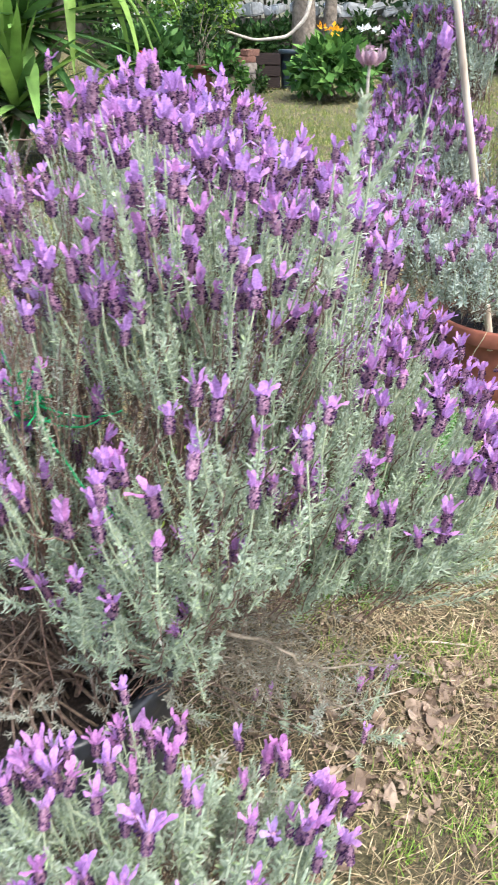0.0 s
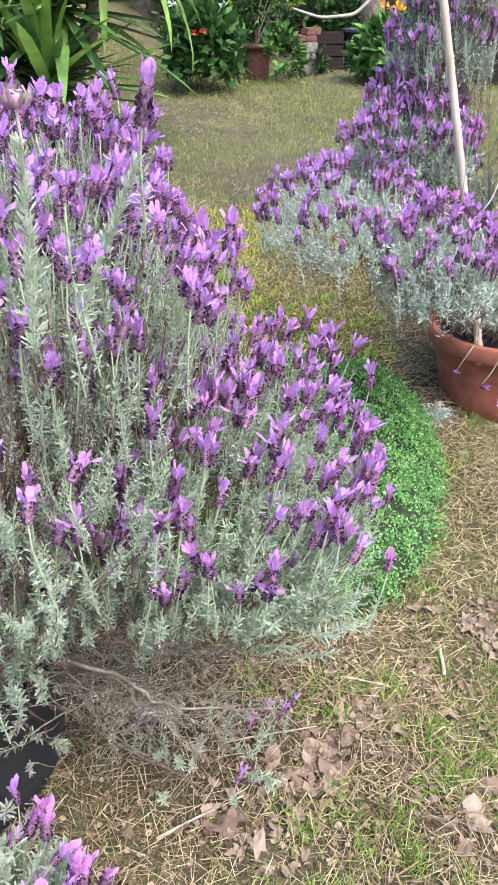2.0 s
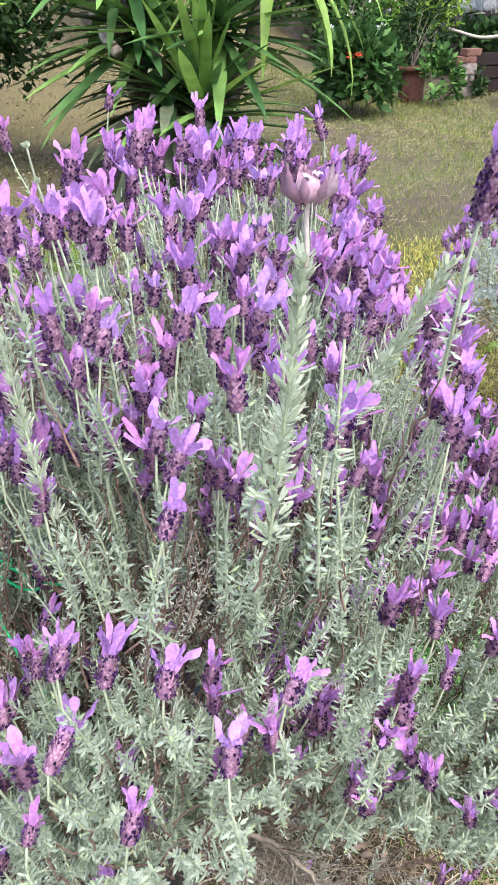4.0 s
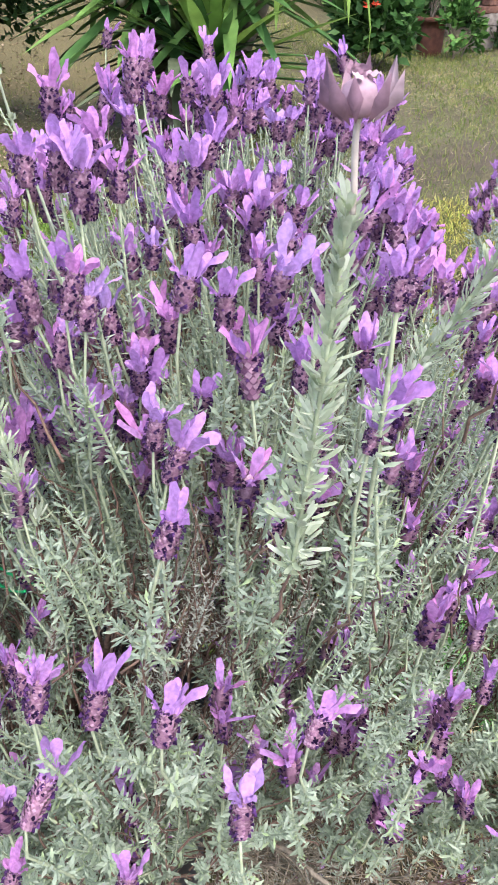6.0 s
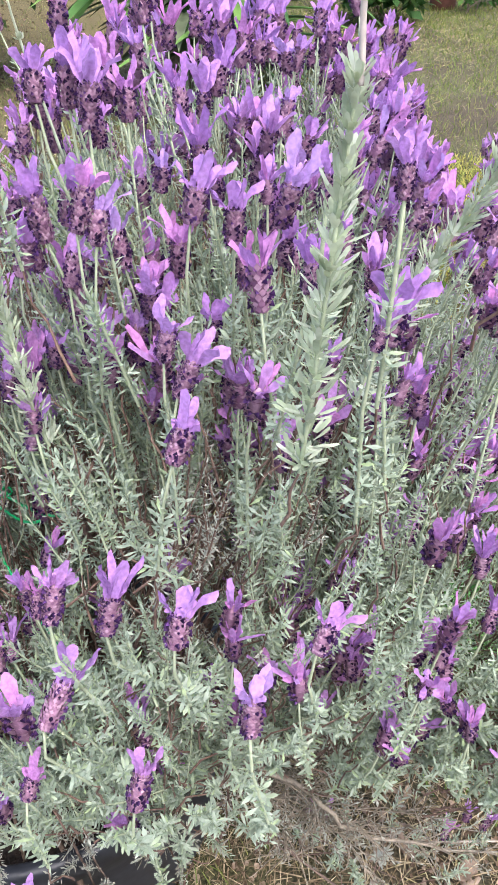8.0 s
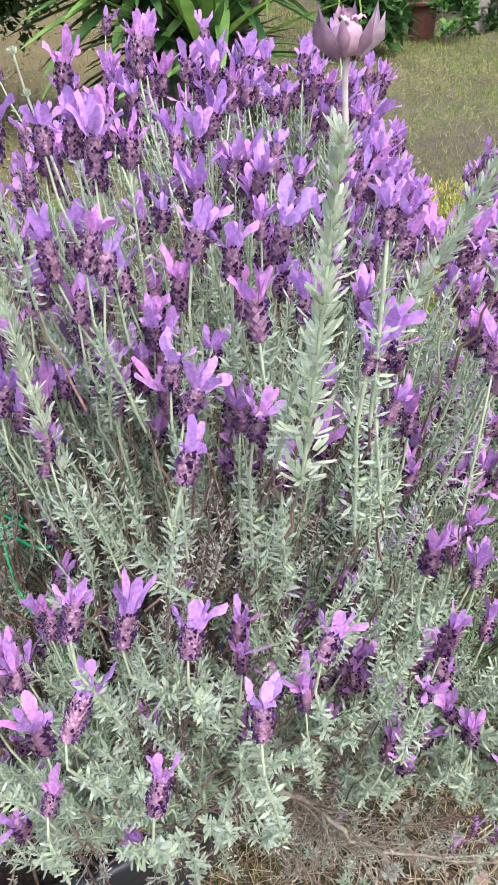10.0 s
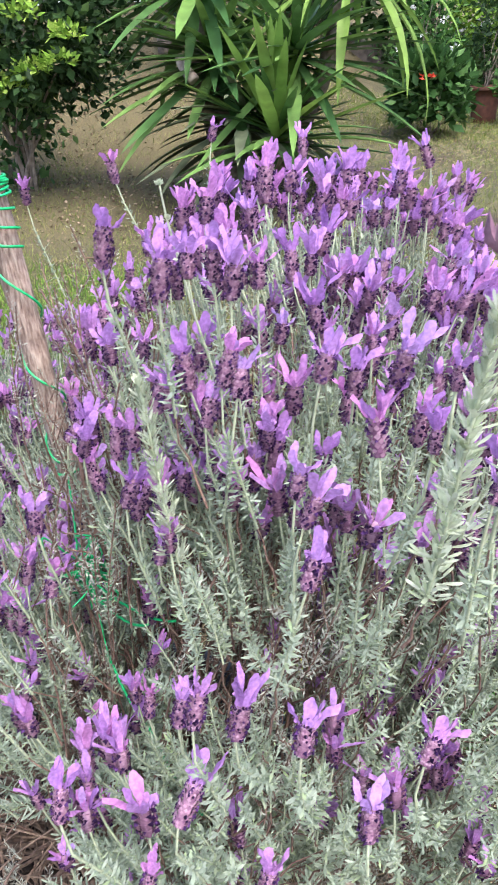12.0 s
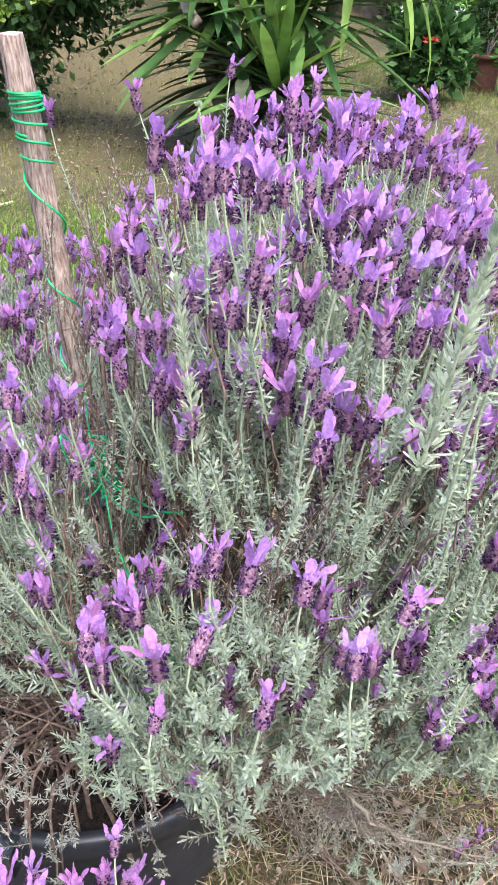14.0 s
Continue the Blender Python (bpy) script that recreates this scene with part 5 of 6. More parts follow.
def ground_twig(a, b, radius, label):
    a, b = ((*p, float(ground_z(*p)) + 0.016) for p in (a, b))
    ob = thing("twig", label, "twig", "twigs on the ground", a)
    s = Soup()
    v = np.asarray(b) - np.asarray(a)
    tube(s, bezier((0, 0, 0), v * 0.3 + (0.004, 0.006, 0.002), v * 0.7 - (0.005, 0.003, 0), v, 12), np.linspace(radius, radius * 0.7, 12), 7)
    part("stem", s, M_CANE, ob)


for a, b, rad in (((0.55, 1.41), (0.665, 1.40), 0.003), ((0.80, 1.46), (0.80, 1.56), 0.005), ((1.05, 2.05), (1.3, 2.1), 0.004), ((0.30, 1.2), (0.5, 1.27), 0.002), ((0.2, 0.98), (0.36, 1.08), 0.0025), ((-2.95, 3.54), (-2.62, 3.94), 0.012)):
    ground_twig(a, b, rad, "dry straight twig lying on the grass")

# ---- yucca ----
M_YUCCA = leaf_mat("yucca_leaf", [(0.0, (0.04, 0.10, 0.03)), (0.6, (0.09, 0.185, 0.05)), (1.0, (0.17, 0.29, 0.07))], 0.42, 0.2, "object", 8)
M_YUCCA2 = leaf_mat("young_yucca_leaf", [(0.0, (0.14, 0.26, 0.05)), (1.0, (0.26, 0.40, 0.09))], 0.4, 0.3, "object", 8)
M_YUCCADRY = leaf_mat("old_yucca_leaf", [(0.0, (0.06, 0.075, 0.04)), (1.0, (0.16, 0.19, 0.11))], 0.6, 0.15, "object", 8)
M_BARK = solid_mat("grey_bark", [(0.3, (0.10, 0.08, 0.06)), (0.7, (0.28, 0.23, 0.18))], 25, 0.9, 0.8, dist=0.01)


def sword(seed, droop):
    """A long folded sword leaf along y, 1 m long."""
    r = np.random.default_rng(seed)
    n = 9
    V, F = [], []
    y = z = 0.0
    th = 0.0
    for k in range(n):
        h = k / (n - 1)
        w = 0.042 * np.interp(h, [0, 0.1, 0.45, 0.8, 1], [0.6, 0.7, 1.0, 0.62, 0.02]) * (1 + 0.1 * r.normal())
        V += [(-w, y, z + w * 0.45), (0, y, z), (w, y, z + w * 0.45)]
        y, z = y + math.cos(th) / (n - 1), z + math.sin(th) / (n - 1)
        th -= droop / (n - 1) * (0.4 + 1.2 * h)
    for k in range(n - 1):
        a = 3 * k
        F += [(a, a + 1, a + 4), (a, a + 4, a + 3), (a + 1, a + 2, a + 5), (a + 1, a + 5, a + 4)]
    s = Soup()
    s.add(V, F)
    return s.mesh("leaf")


SWORDS = {}
for mat in (M_YUCCA, M_YUCCA2, M_YUCCADRY):
    row = [sword(k, d) for k, d in enumerate((0.1, 0.35, 0.7, 1.2))]
    for me in row:
        me.materials.append(mat)
    SWORDS[mat.name] = row


def rosette(parent, at, count, length, low, high, mat, seed, lean=(0, 0, 0), wide=1.0, droops=(0, 1, 2)):
    r = np.random.default_rng(seed)
    for k in range(count):
        f = (k + 0.5) / count
        ang = k * 2.39996 + r.normal(0, 0.15)
        el = radians(low + (high - low) * f + r.normal(0, 6))
        d = unit(np.array((math.cos(ang) * math.cos(el), math.sin(ang) * math.cos(el), math.sin(el))) + np.asarray(lean))
        fr = axes(d, UP + 0.01)
        ln = length * r.uniform(0.75, 1.1) * (1 - 0.35 * f)
        mm = Matrix([[*(fr[i, 0] * ln * wide, fr[i, 1] * ln, fr[i, 2] * ln), at[i] + UP[i] * 0.12 * f - parent.location[i]] for i in range(3)] + [[0, 0, 0, 1]])
        ob = new("leaf", SWORDS[mat.name][int(r.choice(droops))])
        ob.parent = parent
        ob.matrix_basis = mm


def yucca():
    base = (-1.7, 5.25, float(ground_z(-1.7, 5.25)) - 0.03)
    ob = thing("yucca", "large green yucca with several rosettes of sword-shaped leaves", "yucca", "", base)
    for end, rad in (((-1.93, 5.25, 1.85), 0.075), ((-1.35, 4.95, 0.92), 0.05), ((-1.0, 5.3, 1.9), 0.06), ((-1.95, 5.15, 1.4), 0.05)):
        s = Soup()
        e = np.asarray(end) - base
        p = bezier((0, 0, 0), (e[0] * 0.5, e[1] * 0.5, e[2] * 0.2), (e[0] * 0.9, e[1] * 0.9, e[2] * 0.6), e, 22)
        tube(s, p, rad * (1.15 - 0.3 * np.linspace(0, 1, 22)) * (1 + 0.08 * np.sin(np.arange(22) * 2.2)), 12)
        part("trunk", s, M_BARK, ob)
    rosette(ob, (-1.93, 5.25, 1.80), 84, 1.0, -45, 85, M_YUCCA, 1, wide=1.2, droops=(0, 0, 1))
    rosette(ob, (-1.35, 4.92, 0.94), 24, 0.85, 22, 86, M_YUCCA2, 2, wide=1.25, droops=(0, 0, 1))
    rosette(ob, (-1.35, 4.95, 0.90), 40, 0.9, -25, 40, M_YUCCA, 3, wide=1.25, droops=(0, 0, 1))
    rosette(ob, (-1.0, 5.3, 1.86), 60, 0.95, -40, 80, M_YUCCA2, 4, wide=0.9, droops=(1, 2, 3))
    rosette(ob, (-1.85, 5.2, 1.35), 76, 0.95, -30, 35, M_YUCCA, 5, lean=(-0.2, -0.1, 0), wide=1.2, droops=(0, 0, 1))
    rosette(ob, (-1.6, 5.05, 1.0), 60, 0.9, -35, 25, M_YUCCADRY, 6, wide=1.2)
    rosette(ob, (-1.3, 5.15, 1.35), 60, 0.95, -25, 45, M_YUCCA, 7, wide=1.2, droops=(0, 1))
    # the pale cut end of an old stem
    s = Soup()
    tube(s, bezier((-1.99, 5.0, 1.42), (-1.96, 4.95, 1.38), (-1.93, 4.92, 1.36), (-1.86, 4.9, 1.30), 10) - base, 0.035, 9)
    part("stump", s, solid_mat("pale_stump", [(0.3, (0.40, 0.30, 0.24)), (0.7, (0.66, 0.56, 0.48))], 30, 0.9, 0.6), ob, "pale cut stem")


yucca()

# ---- plants behind ----
LEAVES = {
    "dark": leaf_mat("dark_shrub_leaf", [(0.0, (0.02, 0.055, 0.015)), (0.7, (0.05, 0.12, 0.03)), (1.0, (0.11, 0.21, 0.06))], 0.45, 0.2),
    "green": leaf_mat("green_shrub_leaf", [(0.0, (0.03, 0.085, 0.02)), (0.7, (0.08, 0.18, 0.04)), (1.0, (0.16, 0.30, 0.07))], 0.5, 0.25),
    "lime": leaf_mat("lime_shrub_leaf", [(0.0, (0.13, 0.25, 0.03)), (0.7, (0.26, 0.42, 0.06)), (1.0, (0.42, 0.55, 0.12))], 0.5, 0.35),
    "gold": leaf_mat("golden_leaf", [(0.0, (0.30, 0.24, 0.03)), (1.0, (0.62, 0.45, 0.06))], 0.5, 0.3),
    "hedge": leaf_mat("hedge_leaf", [(0.0, (0.015, 0.035, 0.012)), (0.7, (0.04, 0.085, 0.025)), (1.0, (0.10, 0.17, 0.05))], 0.5, 0.2),
}
M_RED = leaf_mat("red_petal", [(0.0, (0.50, 0.03, 0.02)), (1.0, (0.68, 0.10, 0.05))], 0.5, 0.3)
M_ORANGE = leaf_mat("orange_petal", [(0.0, (0.75, 0.28, 0.01)), (1.0, (0.85, 0.45, 0.03))], 0.5, 0.3)
M_WHITE = leaf_mat("white_petal", [(0.0, (0.70, 0.72, 0.68)), (1.0, (0.82, 0.82, 0.80))], 0.5, 0.3)
M_PINK = leaf_mat("pink_petal", [(0.0, (0.60, 0.30, 0.36)), (1.0, (0.75, 0.50, 0.52))], 0.5, 0.3)


def shrub(name, label, at, middle, radii, count, size, leaf, seed, stems=7, category="shrub", clumps=0, low=-0.6, blooms=()):
    """A leafy plant: bent stems from the ground and a crown of separate leaves; blooms: (name, place, size, petals, material)."""
    r = np.random.default_rng(seed)
    z = float(ground_z(*at[:2])) - 0.02 if len(at) == 2 else at[2]
    ob = thing(name, label, category, "", (at[0], at[1], z))
    o = np.asarray(ob.location)
    c = np.asarray(middle) - o
    for k in range(stems):
        s = Soup()
        e = c + unit(r.normal(0, 1, 3)) * np.asarray(radii) * 0.75
        p0 = np.array((r.normal(0, 0.04), r.normal(0, 0.04), 0))
        tube(s, bezier(p0, p0 + UP * e[2] * 0.4, e - (e - p0) * (0.3, 0.3, 0.15), e, 12), np.linspace(0.012, 0.004, 12) * max(0.6, radii[0] * 1.8), 6)
        part("stem", s, M_BARK, ob)
    s = Soup()
    leaf_cloud(s, r, c, radii, count, size, shell=0.35, low=low, clumps=clumps)
    tagged(part("foliage", s, LEAVES[leaf], ob), kind="stuff")
    for bn, place, bs, petals, mat in blooms:
        s = Soup()
        leaf_cloud(s, r, np.asarray(place) - o, (bs, bs, bs * 0.7), petals, bs * (0.9 if bs < 0.1 else 0.45), 0.5, 0.2, 0.0)
        bloom = part(bn, s, mat, ob, bn.replace("_", " "))
        if bn == "leaf_spray":
            tagged(bloom, kind="stuff")
    return ob


shrub("potted_shrub", "dense dark green leafy shrub with a red flower", (-0.84, 7.4), (-0.84, 7.4, 1.02), (0.37, 0.34, 0.36), 1150, 0.11, "dark", 71, 6, blooms=(("red_flower", (-0.82, 7.06, 1.17), 0.05, 16, M_RED),))
shrub("shrub", "bright green broad-leaved plant below orange and white flowers", (0.85, 8.1), (0.85, 8.1, 0.98), (0.42, 0.36, 0.28), 900, 0.13, "green", 72, 6, blooms=(("orange_flower", (0.83, 8.0, 1.32), 0.07, 16, M_ORANGE), ("orange_flower", (0.72, 8.05, 1.36), 0.05, 12, M_ORANGE), ("white_flower", (1.12, 8.0, 1.33), 0.07, 16, M_WHITE), ("white_flower", (1.25, 8.05, 1.31), 0.06, 14, M_WHITE)))
shrub("shrub", "lime green feathery shrub in the flower bed", (-0.45, 9.5), (-0.45, 9.5, 1.75), (0.48, 0.4, 0.5), 2200, 0.07, "lime", 73, 6, clumps=40)
shrub("shrub", "dark bushy plant growing in a terracotta pot", (-0.47, 8.2, 1.0), (-0.42, 8.25, 1.4), (0.24, 0.24, 0.42), 900, 0.06, "hedge", 74, 6, clumps=24)
SPRAYS = ((-2.86, 4.7, 1.38, 0.13), (-3.05, 4.68, 1.29, 0.12), (-2.69, 4.72, 1.42, 0.12), (-3.18, 4.65, 1.23, 0.10), (-3.22, 4.7, 1.55, 0.15), (-2.63, 4.75, 1.56, 0.13), (-2.9, 4.7, 1.68, 0.14))
shrub("shrub", "dark leafy shrub with lime green leaf sprays by the bank", (-3.45, 5.2), (-3.28, 5.2, 1.66), (0.80, 0.55, 0.70), 7000, 0.08, "hedge", 75, 9, clumps=110, blooms=tuple(("leaf_spray", (x, y, z), q, 75, LEAVES["lime"]) for x, y, z, q in SPRAYS))
shrub("shrub", "dark green shrub in the shade of the bank", (-4.2, 5.5), (-4.1, 5.5, 1.35), (0.75, 0.7, 1.0), 3200, 0.09, "dark", 76, 9, clumps=60)
shrub("shrub", "pink flowering shrub on the bank behind the yucca", (-3.3, 8.3), (-3.2, 8.2, 2.2), (0.7, 0.6, 0.7), 1700, 0.08, "green", 77, 8, clumps=44, blooms=tuple(("pink_flower", (-3.5 + 0.22 * k, 7.65 + 0.05 * (k % 3), 1.9 + 0.17 * ((k * 7) % 5)), 0.06, 14, M_PINK) for k in range(5)))
shrub("shrub", "golden yellow leafy plant over a dark planter", (1.95, 8.1, 1.0), (1.93, 8.1, 1.4), (0.36, 0.3, 0.25), 700, 0.07, "gold", 78, 5)
shrub("shrub", "green plant with white flowers beside the yucca", (-1.0, 7.9), (-0.98, 7.9, 1.5), (0.3, 0.3, 0.45), 700, 0.06, "green", 79, 6, clumps=24, blooms=tuple(("white_flower", (-1.15 + 0.09 * k, 7.6, 1.38 + 0.1 * ((k * 3) % 5)), 0.035, 12, M_WHITE) for k in range(6)))
shrub("shrub", "low dark clump of leaves before the wooden box", (0.08, 8.6), (0.08, 8.6, 0.80), (0.16, 0.14, 0.16), 260, 0.06, "hedge", 81, 4, clumps=10)
shrub("shrub", "grassy clump of long leaves by the pots", (-0.2, 8.0), (-0.2, 8.0, 0.95), (0.2, 0.2, 0.24), 400, 0.07, "green", 80, 4, clumps=14)
for k, (x, y, z, rx, rz, kind) in enumerate(((-6.0, 10.8, 2.6, 1.3, 1.5, "hedge"), (-4.3, 11.2, 2.6, 1.2, 1.5, "dark"), (-2.6, 11.0, 2.3, 1.1, 1.3, "hedge"), (-1.4, 11.2, 2.1, 0.9, 1.3, "dark"), (1.9, 11.4, 2.1, 1.0, 1.3, "hedge"), (3.3, 10.6, 2.0, 1.1, 1.4, "dark"), (4.8, 9.6, 1.9, 1.2, 1.4, "hedge"), (0.2, 12.6, 2.6, 1.2, 1.2, "hedge"))):
    shrub("hedge_shrub", "tall dark green shrub closing the garden behind", (x, y), (x, y, z), (rx, 0.8, rz), 3600, 0.12, kind, 90 + k, 6, clumps=90)

for k, x in enumerate((-1.6, -0.9, -0.15, 0.3, 1.4, 2.1, 2.9)):
    shrub("shrub", "low dark green shrub along the stone wall", (x, 10.4), (x, 10.4, 1.12), (0.5, 0.3, 0.3), 900, 0.09, "dark" if k % 2 else "hedge", 120 + k, 4, clumps=26)

# the young plant with broad leaves
M_BROAD = leaf_mat("broad_leaf", [(0.0, (0.22, 0.40, 0.05)), (0.6, (0.40, 0.55, 0.08)), (1.0, (0.66, 0.60, 0.12))], 0.4, 0.4, "object", 30)


def sapling():
    base = (-0.90, 1.46, -0.02)
    ob = thing("sapling", "young plant with broad yellow-green leaves", "young plant", "", base)
    s = Soup()
    tube(s, bezier((0, 0, 0), (0.02, 0, 0.5), (0.05, 0.03, 0.95), (0.10, 0.06, 1.40), 24), np.linspace(0.009, 0.004, 24), 7)
    part("stem", s, M_TWIG, ob)
    s = Soup()
    n = 7
    V, F = [], []
    for k in range(n):
        h = k / (n - 1)
        w = 0.34 * np.interp(h, [0, 0.2, 0.45, 0.75, 1], [0.08, 0.8, 1.0, 0.6, 0.0])
        zz = -0.42 * h * h
        V += [(-w, h, zz + w * 0.25), (-w * 0.5, h, zz + w * 0.05), (0, h, zz - 0.01), (w * 0.5, h, zz + w * 0.05), (w, h, zz + w * 0.25)]
    for k in range(n - 1):
        for j in range(4):
            a = 5 * k + j
            F += [(a, a + 1, a + 6), (a, a + 6, a + 5)]
    s.add(V, F)
    me = s.mesh("leaf")
    me.materials.append(M_BROAD)
    r = np.random.default_rng(5)
    for k in range(22):
        z = 1.26 + 0.0072 * k
        ang, el = k * 2.4 + 0.6, r.uniform(-0.9, 0.15)
        d = np.array((math.cos(ang) * math.cos(el), math.sin(ang) * math.cos(el), math.sin(el)))
        fr = axes(d, UP) * r.uniform(0.07, 0.11)
        f = z / 1.40
        at = (0.10 * f * f, 0.06 * f * f, z)
        lf = new("leaf", me)
        lf.parent = ob
        lf.matrix_basis = Matrix([[*fr[i], at[i]] for i in range(3)] + [[0, 0, 0, 1]])


sapling()

# ---- pots, blocks and trunks behind ----
M_OLDTERRA = solid_mat("old_terracotta", [(0.25, (0.07, 0.027, 0.017)), (0.75, (0.16, 0.06, 0.037))], 25, 0.9, 0.3)
pot("plant_pot", "weathered terracotta pot at the edge of the lawn", (-0.47, 8.2, float(ground_z(-0.47, 8.2)) - 0.01), 0.15, 0.11, 0.32, 0.02, 0.015, M_OLDTERRA, M_SOIL, 0.04)
M_BLUE = solid_mat("dark_glazed_pot", [(0.3, (0.012, 0.02, 0.03)), (0.7, (0.04, 0.06, 0.075))], 20, 0.35, 0.2)
pot("plant_pot", "dark blue-grey glazed pot by the wooden box", (0.47, 9.0, float(ground_z(0.47, 9.0)) - 0.01), 0.14, 0.10, 0.4, 0.02, 0.015, M_BLUE, M_SOIL, 0.04)
for k, (x, y) in enumerate(((-3.62, 4.42), (-3.95, 4.3))):
    pot("plant_pot", "small terracotta pot under the shrub", (x, y, float(ground_z(x, y)) - 0.01), 0.12, 0.085, 0.26, 0.018, 0.013, M_OLDTERRA, M_SOIL, 0.03)
M_BLOCK = solid_mat("concrete_block", [(0.3, (0.12, 0.10, 0.085)), (0.7, (0.26, 0.225, 0.19))], 30, 0.95, 0.7, dist=0.006)
M_BRICK = solid_mat("old_brick", [(0.3, (0.08, 0.035, 0.026)), (0.7, (0.18, 0.09, 0.06))], 35, 0.95, 0.6, dist=0.005)
M_OLDWOOD = solid_mat("dark_planks", [(0.3, (0.010, 0.006, 0.005)), (0.7, (0.032, 0.018, 0.014))], 14, 0.95, 0.5, (1, 8, 8))


def slab(bm_size, bevel, jitter, seed):
    r = np.random.default_rng(seed)
    bm = bmesh.new()
    bmesh.ops.create_cube(bm, size=1)
    for v in bm.verts:
        v.co = Vector((v.co.x * bm_size[0], v.co.y * bm_size[1], v.co.z * bm_size[2])) + Vector(r.normal(0, jitter, 3))
    bmesh.ops.bevel(bm, geom=bm.edges[:], offset=bevel, segments=2, affect="EDGES")
    me = bpy.data.meshes.new("slab")
    bm.to_mesh(me)
    bm.free()
    return me


z0 = float(ground_z(-0.03, 8.6))
for k in range(3):
    ob = new("concrete_block", slab((0.19, 0.19, 0.1), 0.008, 0.003, k))
    ob.data.materials.append(M_BLOCK)
    ob.matrix_basis = pose(-0.02 + 0.008 * k, 8.6, z0 + 0.045 + 0.1 * k, 0, 0, 4 * k)
    tagged(ob, "pale weathered concrete block in a small stack", "block", "stack of blocks")
for k in range(3):
    ob = new("brick", slab((0.2, 0.1, 0.06), 0.006, 0.003, 10 + k))
    ob.data.materials.append(M_BRICK)
    ob.matrix_basis = pose(-0.07 + 0.05 * k, 8.6 - 0.05 * (k % 2), z0 + 0.325 + 0.06 * (k // 2), 3, 0, 25 * k)
    tagged(ob, "old red brick lying on the stack of blocks", "brick", "loose bricks")


def crate(at, size, label):
    x, y = at
    ob = thing("wooden_box", label, "planter box", "", (x, y, float(ground_z(x, y)) - 0.01))
    w, d, h = size
    rows = 3
    for k in range(rows):
        for sx, sy, ww, dd in ((0, -d / 2, w, 0.025), (0, d / 2, w, 0.025), (-w / 2 + 0.0125, 0, 0.025, d - 0.03), (w / 2 - 0.0125, 0, 0.025, d - 0.03)):
            me = slab((ww, dd, h / rows - 0.008), 0.004, 0.001, k)
            me.materials.append(M_OLDWOOD)
            pl = new("plank", me)
            pl.parent = ob
            pl.location = (sx, sy, h / rows * (k + 0.5))
    s = Soup()
    s.add([(-w / 2 + 0.02, -d / 2 + 0.02, h - 0.05), (w / 2 - 0.02, -d / 2 + 0.02, h - 0.05), (w / 2 - 0.02, d / 2 - 0.02, h - 0.04), (-w / 2 + 0.02, d / 2 - 0.02, h - 0.05)], [(0, 1, 2), (0, 2, 3)])
    part("soil", s, M_SOIL, ob)


crate((0.17, 9.05), (0.36, 0.3, 0.34), "dark brown wooden box at the edge of the lawn")
crate((2.02, 8.1), (0.6, 0.35, 0.36), "dark wooden planter holding a golden plant")


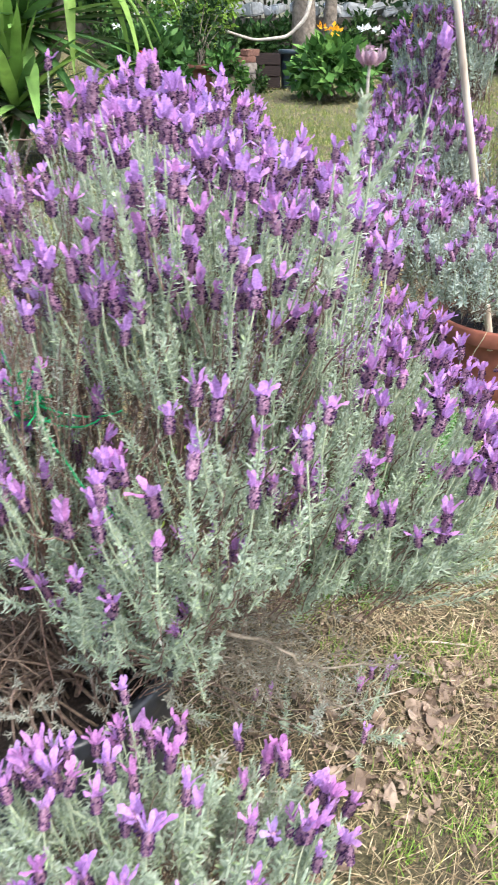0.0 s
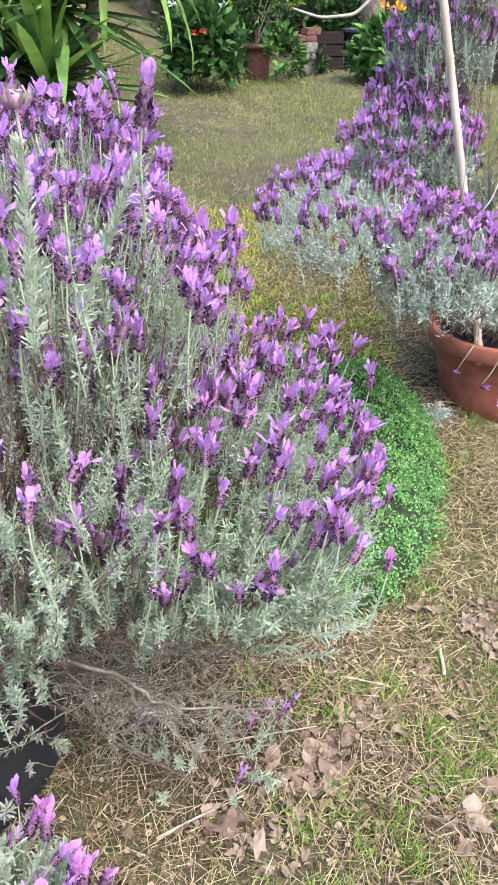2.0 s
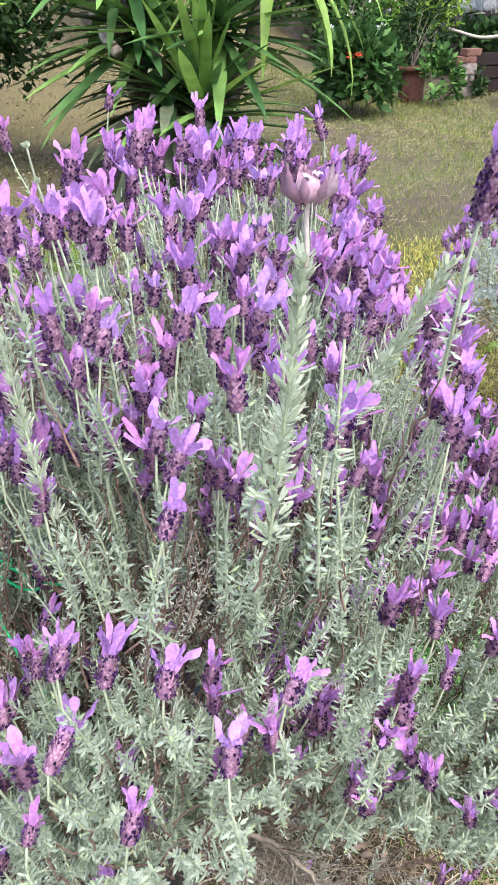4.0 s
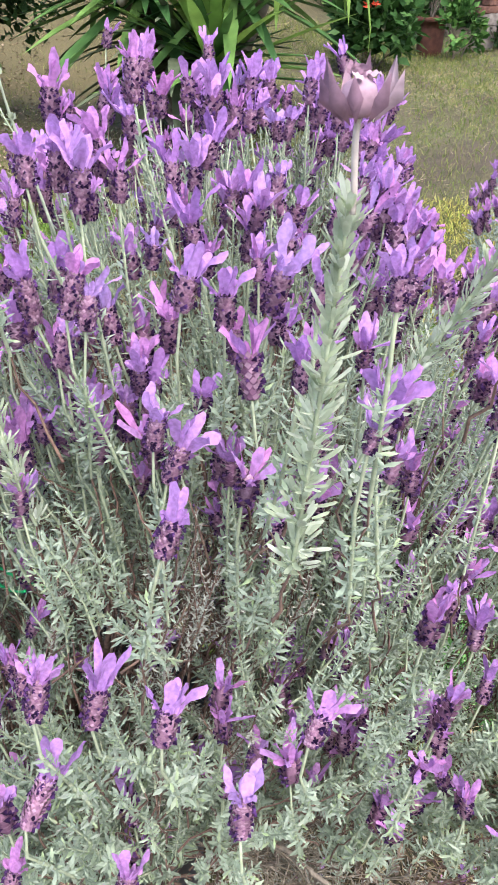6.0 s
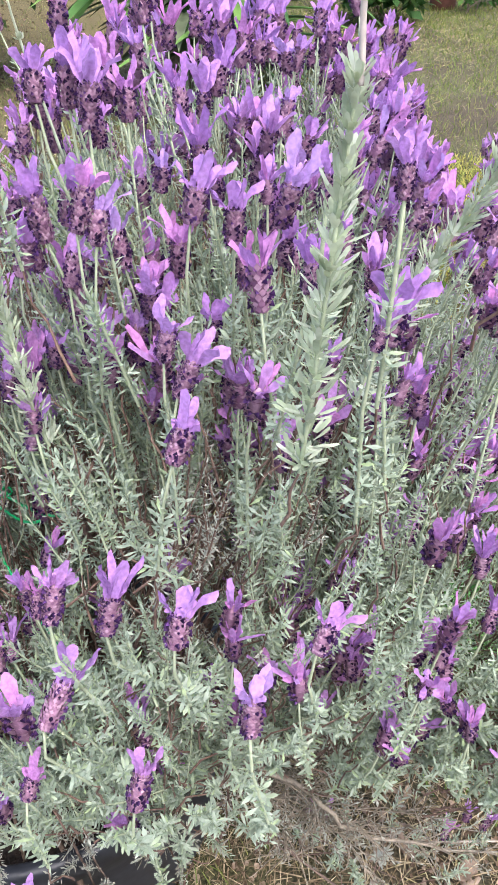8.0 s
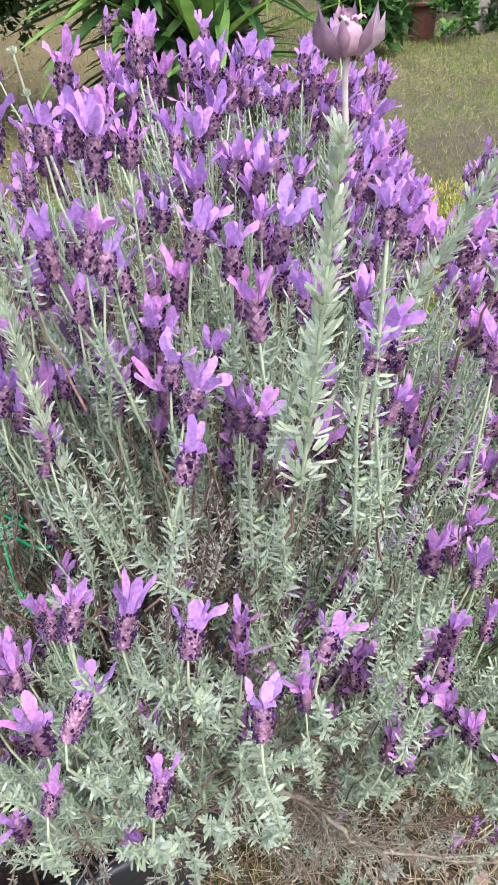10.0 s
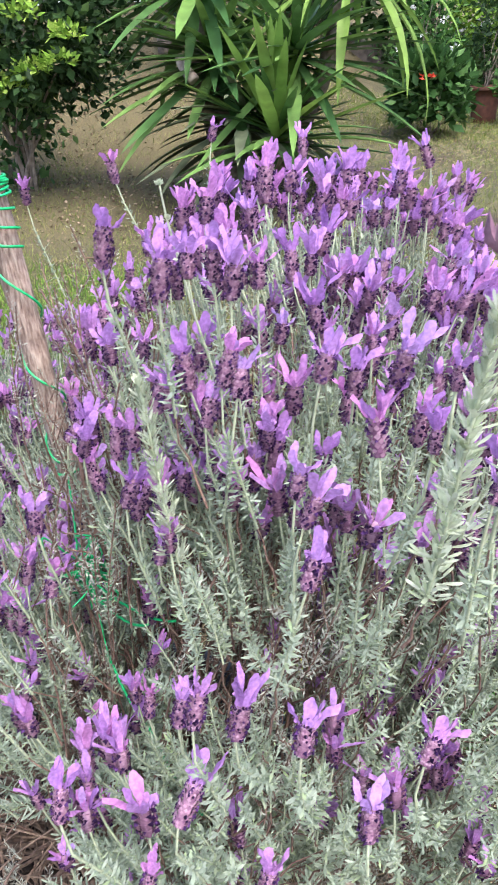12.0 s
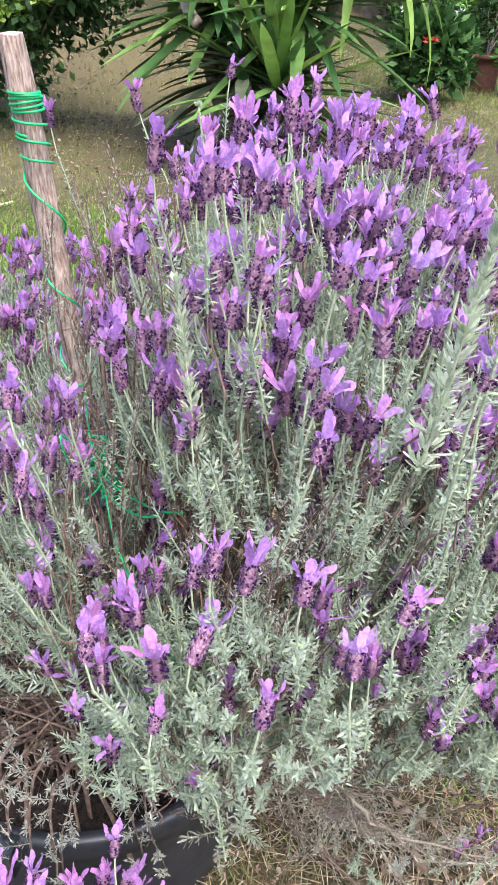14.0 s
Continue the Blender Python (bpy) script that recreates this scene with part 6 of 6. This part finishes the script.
def trunk(at, top, radius, label, forks=()):
    x, y = at
    ob = thing("tree", label, "tree", "", (x, y, float(ground_z(x, y)) - 0.05))
    o = np.asarray(ob.location)
    s = Soup()
    e = np.asarray(top) - o
    n = 20
    tube(s, bezier((0, 0, 0), e * (0.1, 0.1, 0.33), e * (0.6, 0.6, 0.66), e, n), radius * np.linspace(1.15, 0.7, n) * (1 + 0.06 * np.sin(np.arange(n) * 1.7)), 12)
    part("trunk", s, M_BARK, ob)
    for path, rr, mat in forks:
        s = Soup()
        p = np.asarray(path, float) - o
        tt = np.linspace(0, len(p) - 1, 40)
        q = np.stack([np.interp(tt, np.arange(len(p)), p[:, j]) for j in range(3)], -1)
        for _ in range(3):
            q[1:-1] = (q[:-2] + q[1:-1] * 2 + q[2:]) / 4
        tube(s, q, np.linspace(rr, rr * 0.5, 40), 8)
        part("branch", s, mat, ob, "bare pale branch")
    r = np.random.default_rng(int(abs(x) * 100))
    s = Soup()
    leaf_cloud(s, r, e + UP * 0.5, (1.3, 1.1, 0.9), 3000, 0.11, clumps=70)
    part("crown", s, LEAVES["dark"], ob, "dark green leafy crown")


M_PALEBARK = solid_mat("pale_dead_wood", [(0.3, (0.36, 0.32, 0.26)), (0.7, (0.58, 0.53, 0.45))], 40, 0.9, 0.5)
trunk((0.65, 10.0), (0.62, 10.0, 3.6), 0.13, "dark tree trunk with a bare pale branch", [([(0.64, 9.95, 2.25), (0.74, 9.75, 1.78), (0.66, 9.7, 1.46), (0.45, 9.7, 1.27), (0.07, 9.7, 1.24), (-0.27, 9.7, 1.34)], 0.028, M_PALEBARK)])
trunk((0.98, 10.5), (1.1, 10.6, 3.4), 0.08, "slim dark tree trunk")
trunk((-3.9, 8.6), (-4.0, 8.8, 4.2), 0.1, "tree on the grassy bank")

# the low wall with pale stones
M_STONE = solid_mat("pale_stone", [(0.3, (0.42, 0.41, 0.38)), (0.7, (0.72, 0.71, 0.68))], 18, 0.9, 0.6, dist=0.01)
M_WALL = solid_mat("dark_wall", [(0.3, (0.05, 0.04, 0.03)), (0.7, (0.15, 0.125, 0.10))], 12, 0.95, 0.8, dist=0.02)
wall = new("wall_back", slab((9.0, 0.3, 1.3), 0.03, 0.0, 3))
wall.data.materials.append(M_WALL)
wall.location = (1.0, 10.95, float(ground_z(1.0, 10.95)) - 0.05)
tagged(wall, "low dark stone wall behind the flower bed", "wall", kind="structure")
r = np.random.default_rng(15)
for k in range(26):
    me = slab(r.uniform((0.14, 0.12, 0.06), (0.34, 0.24, 0.14)), 0.02, 0.02, 100 + k)
    me.materials.append(M_STONE)
    ob = new("stone", me)
    ob.matrix_basis = pose(-1.0 + 0.155 * k + r.normal(0, 0.04), 10.88 + r.normal(0, 0.04), float(ground_z(1.0, 10.95)) + 0.66 + 0.04 * (k % 2), r.normal(0, 8), r.normal(0, 8), r.uniform(0, 360))
    tagged(ob, "pale rough stone lying on the low wall", "stone", "stones on the wall")
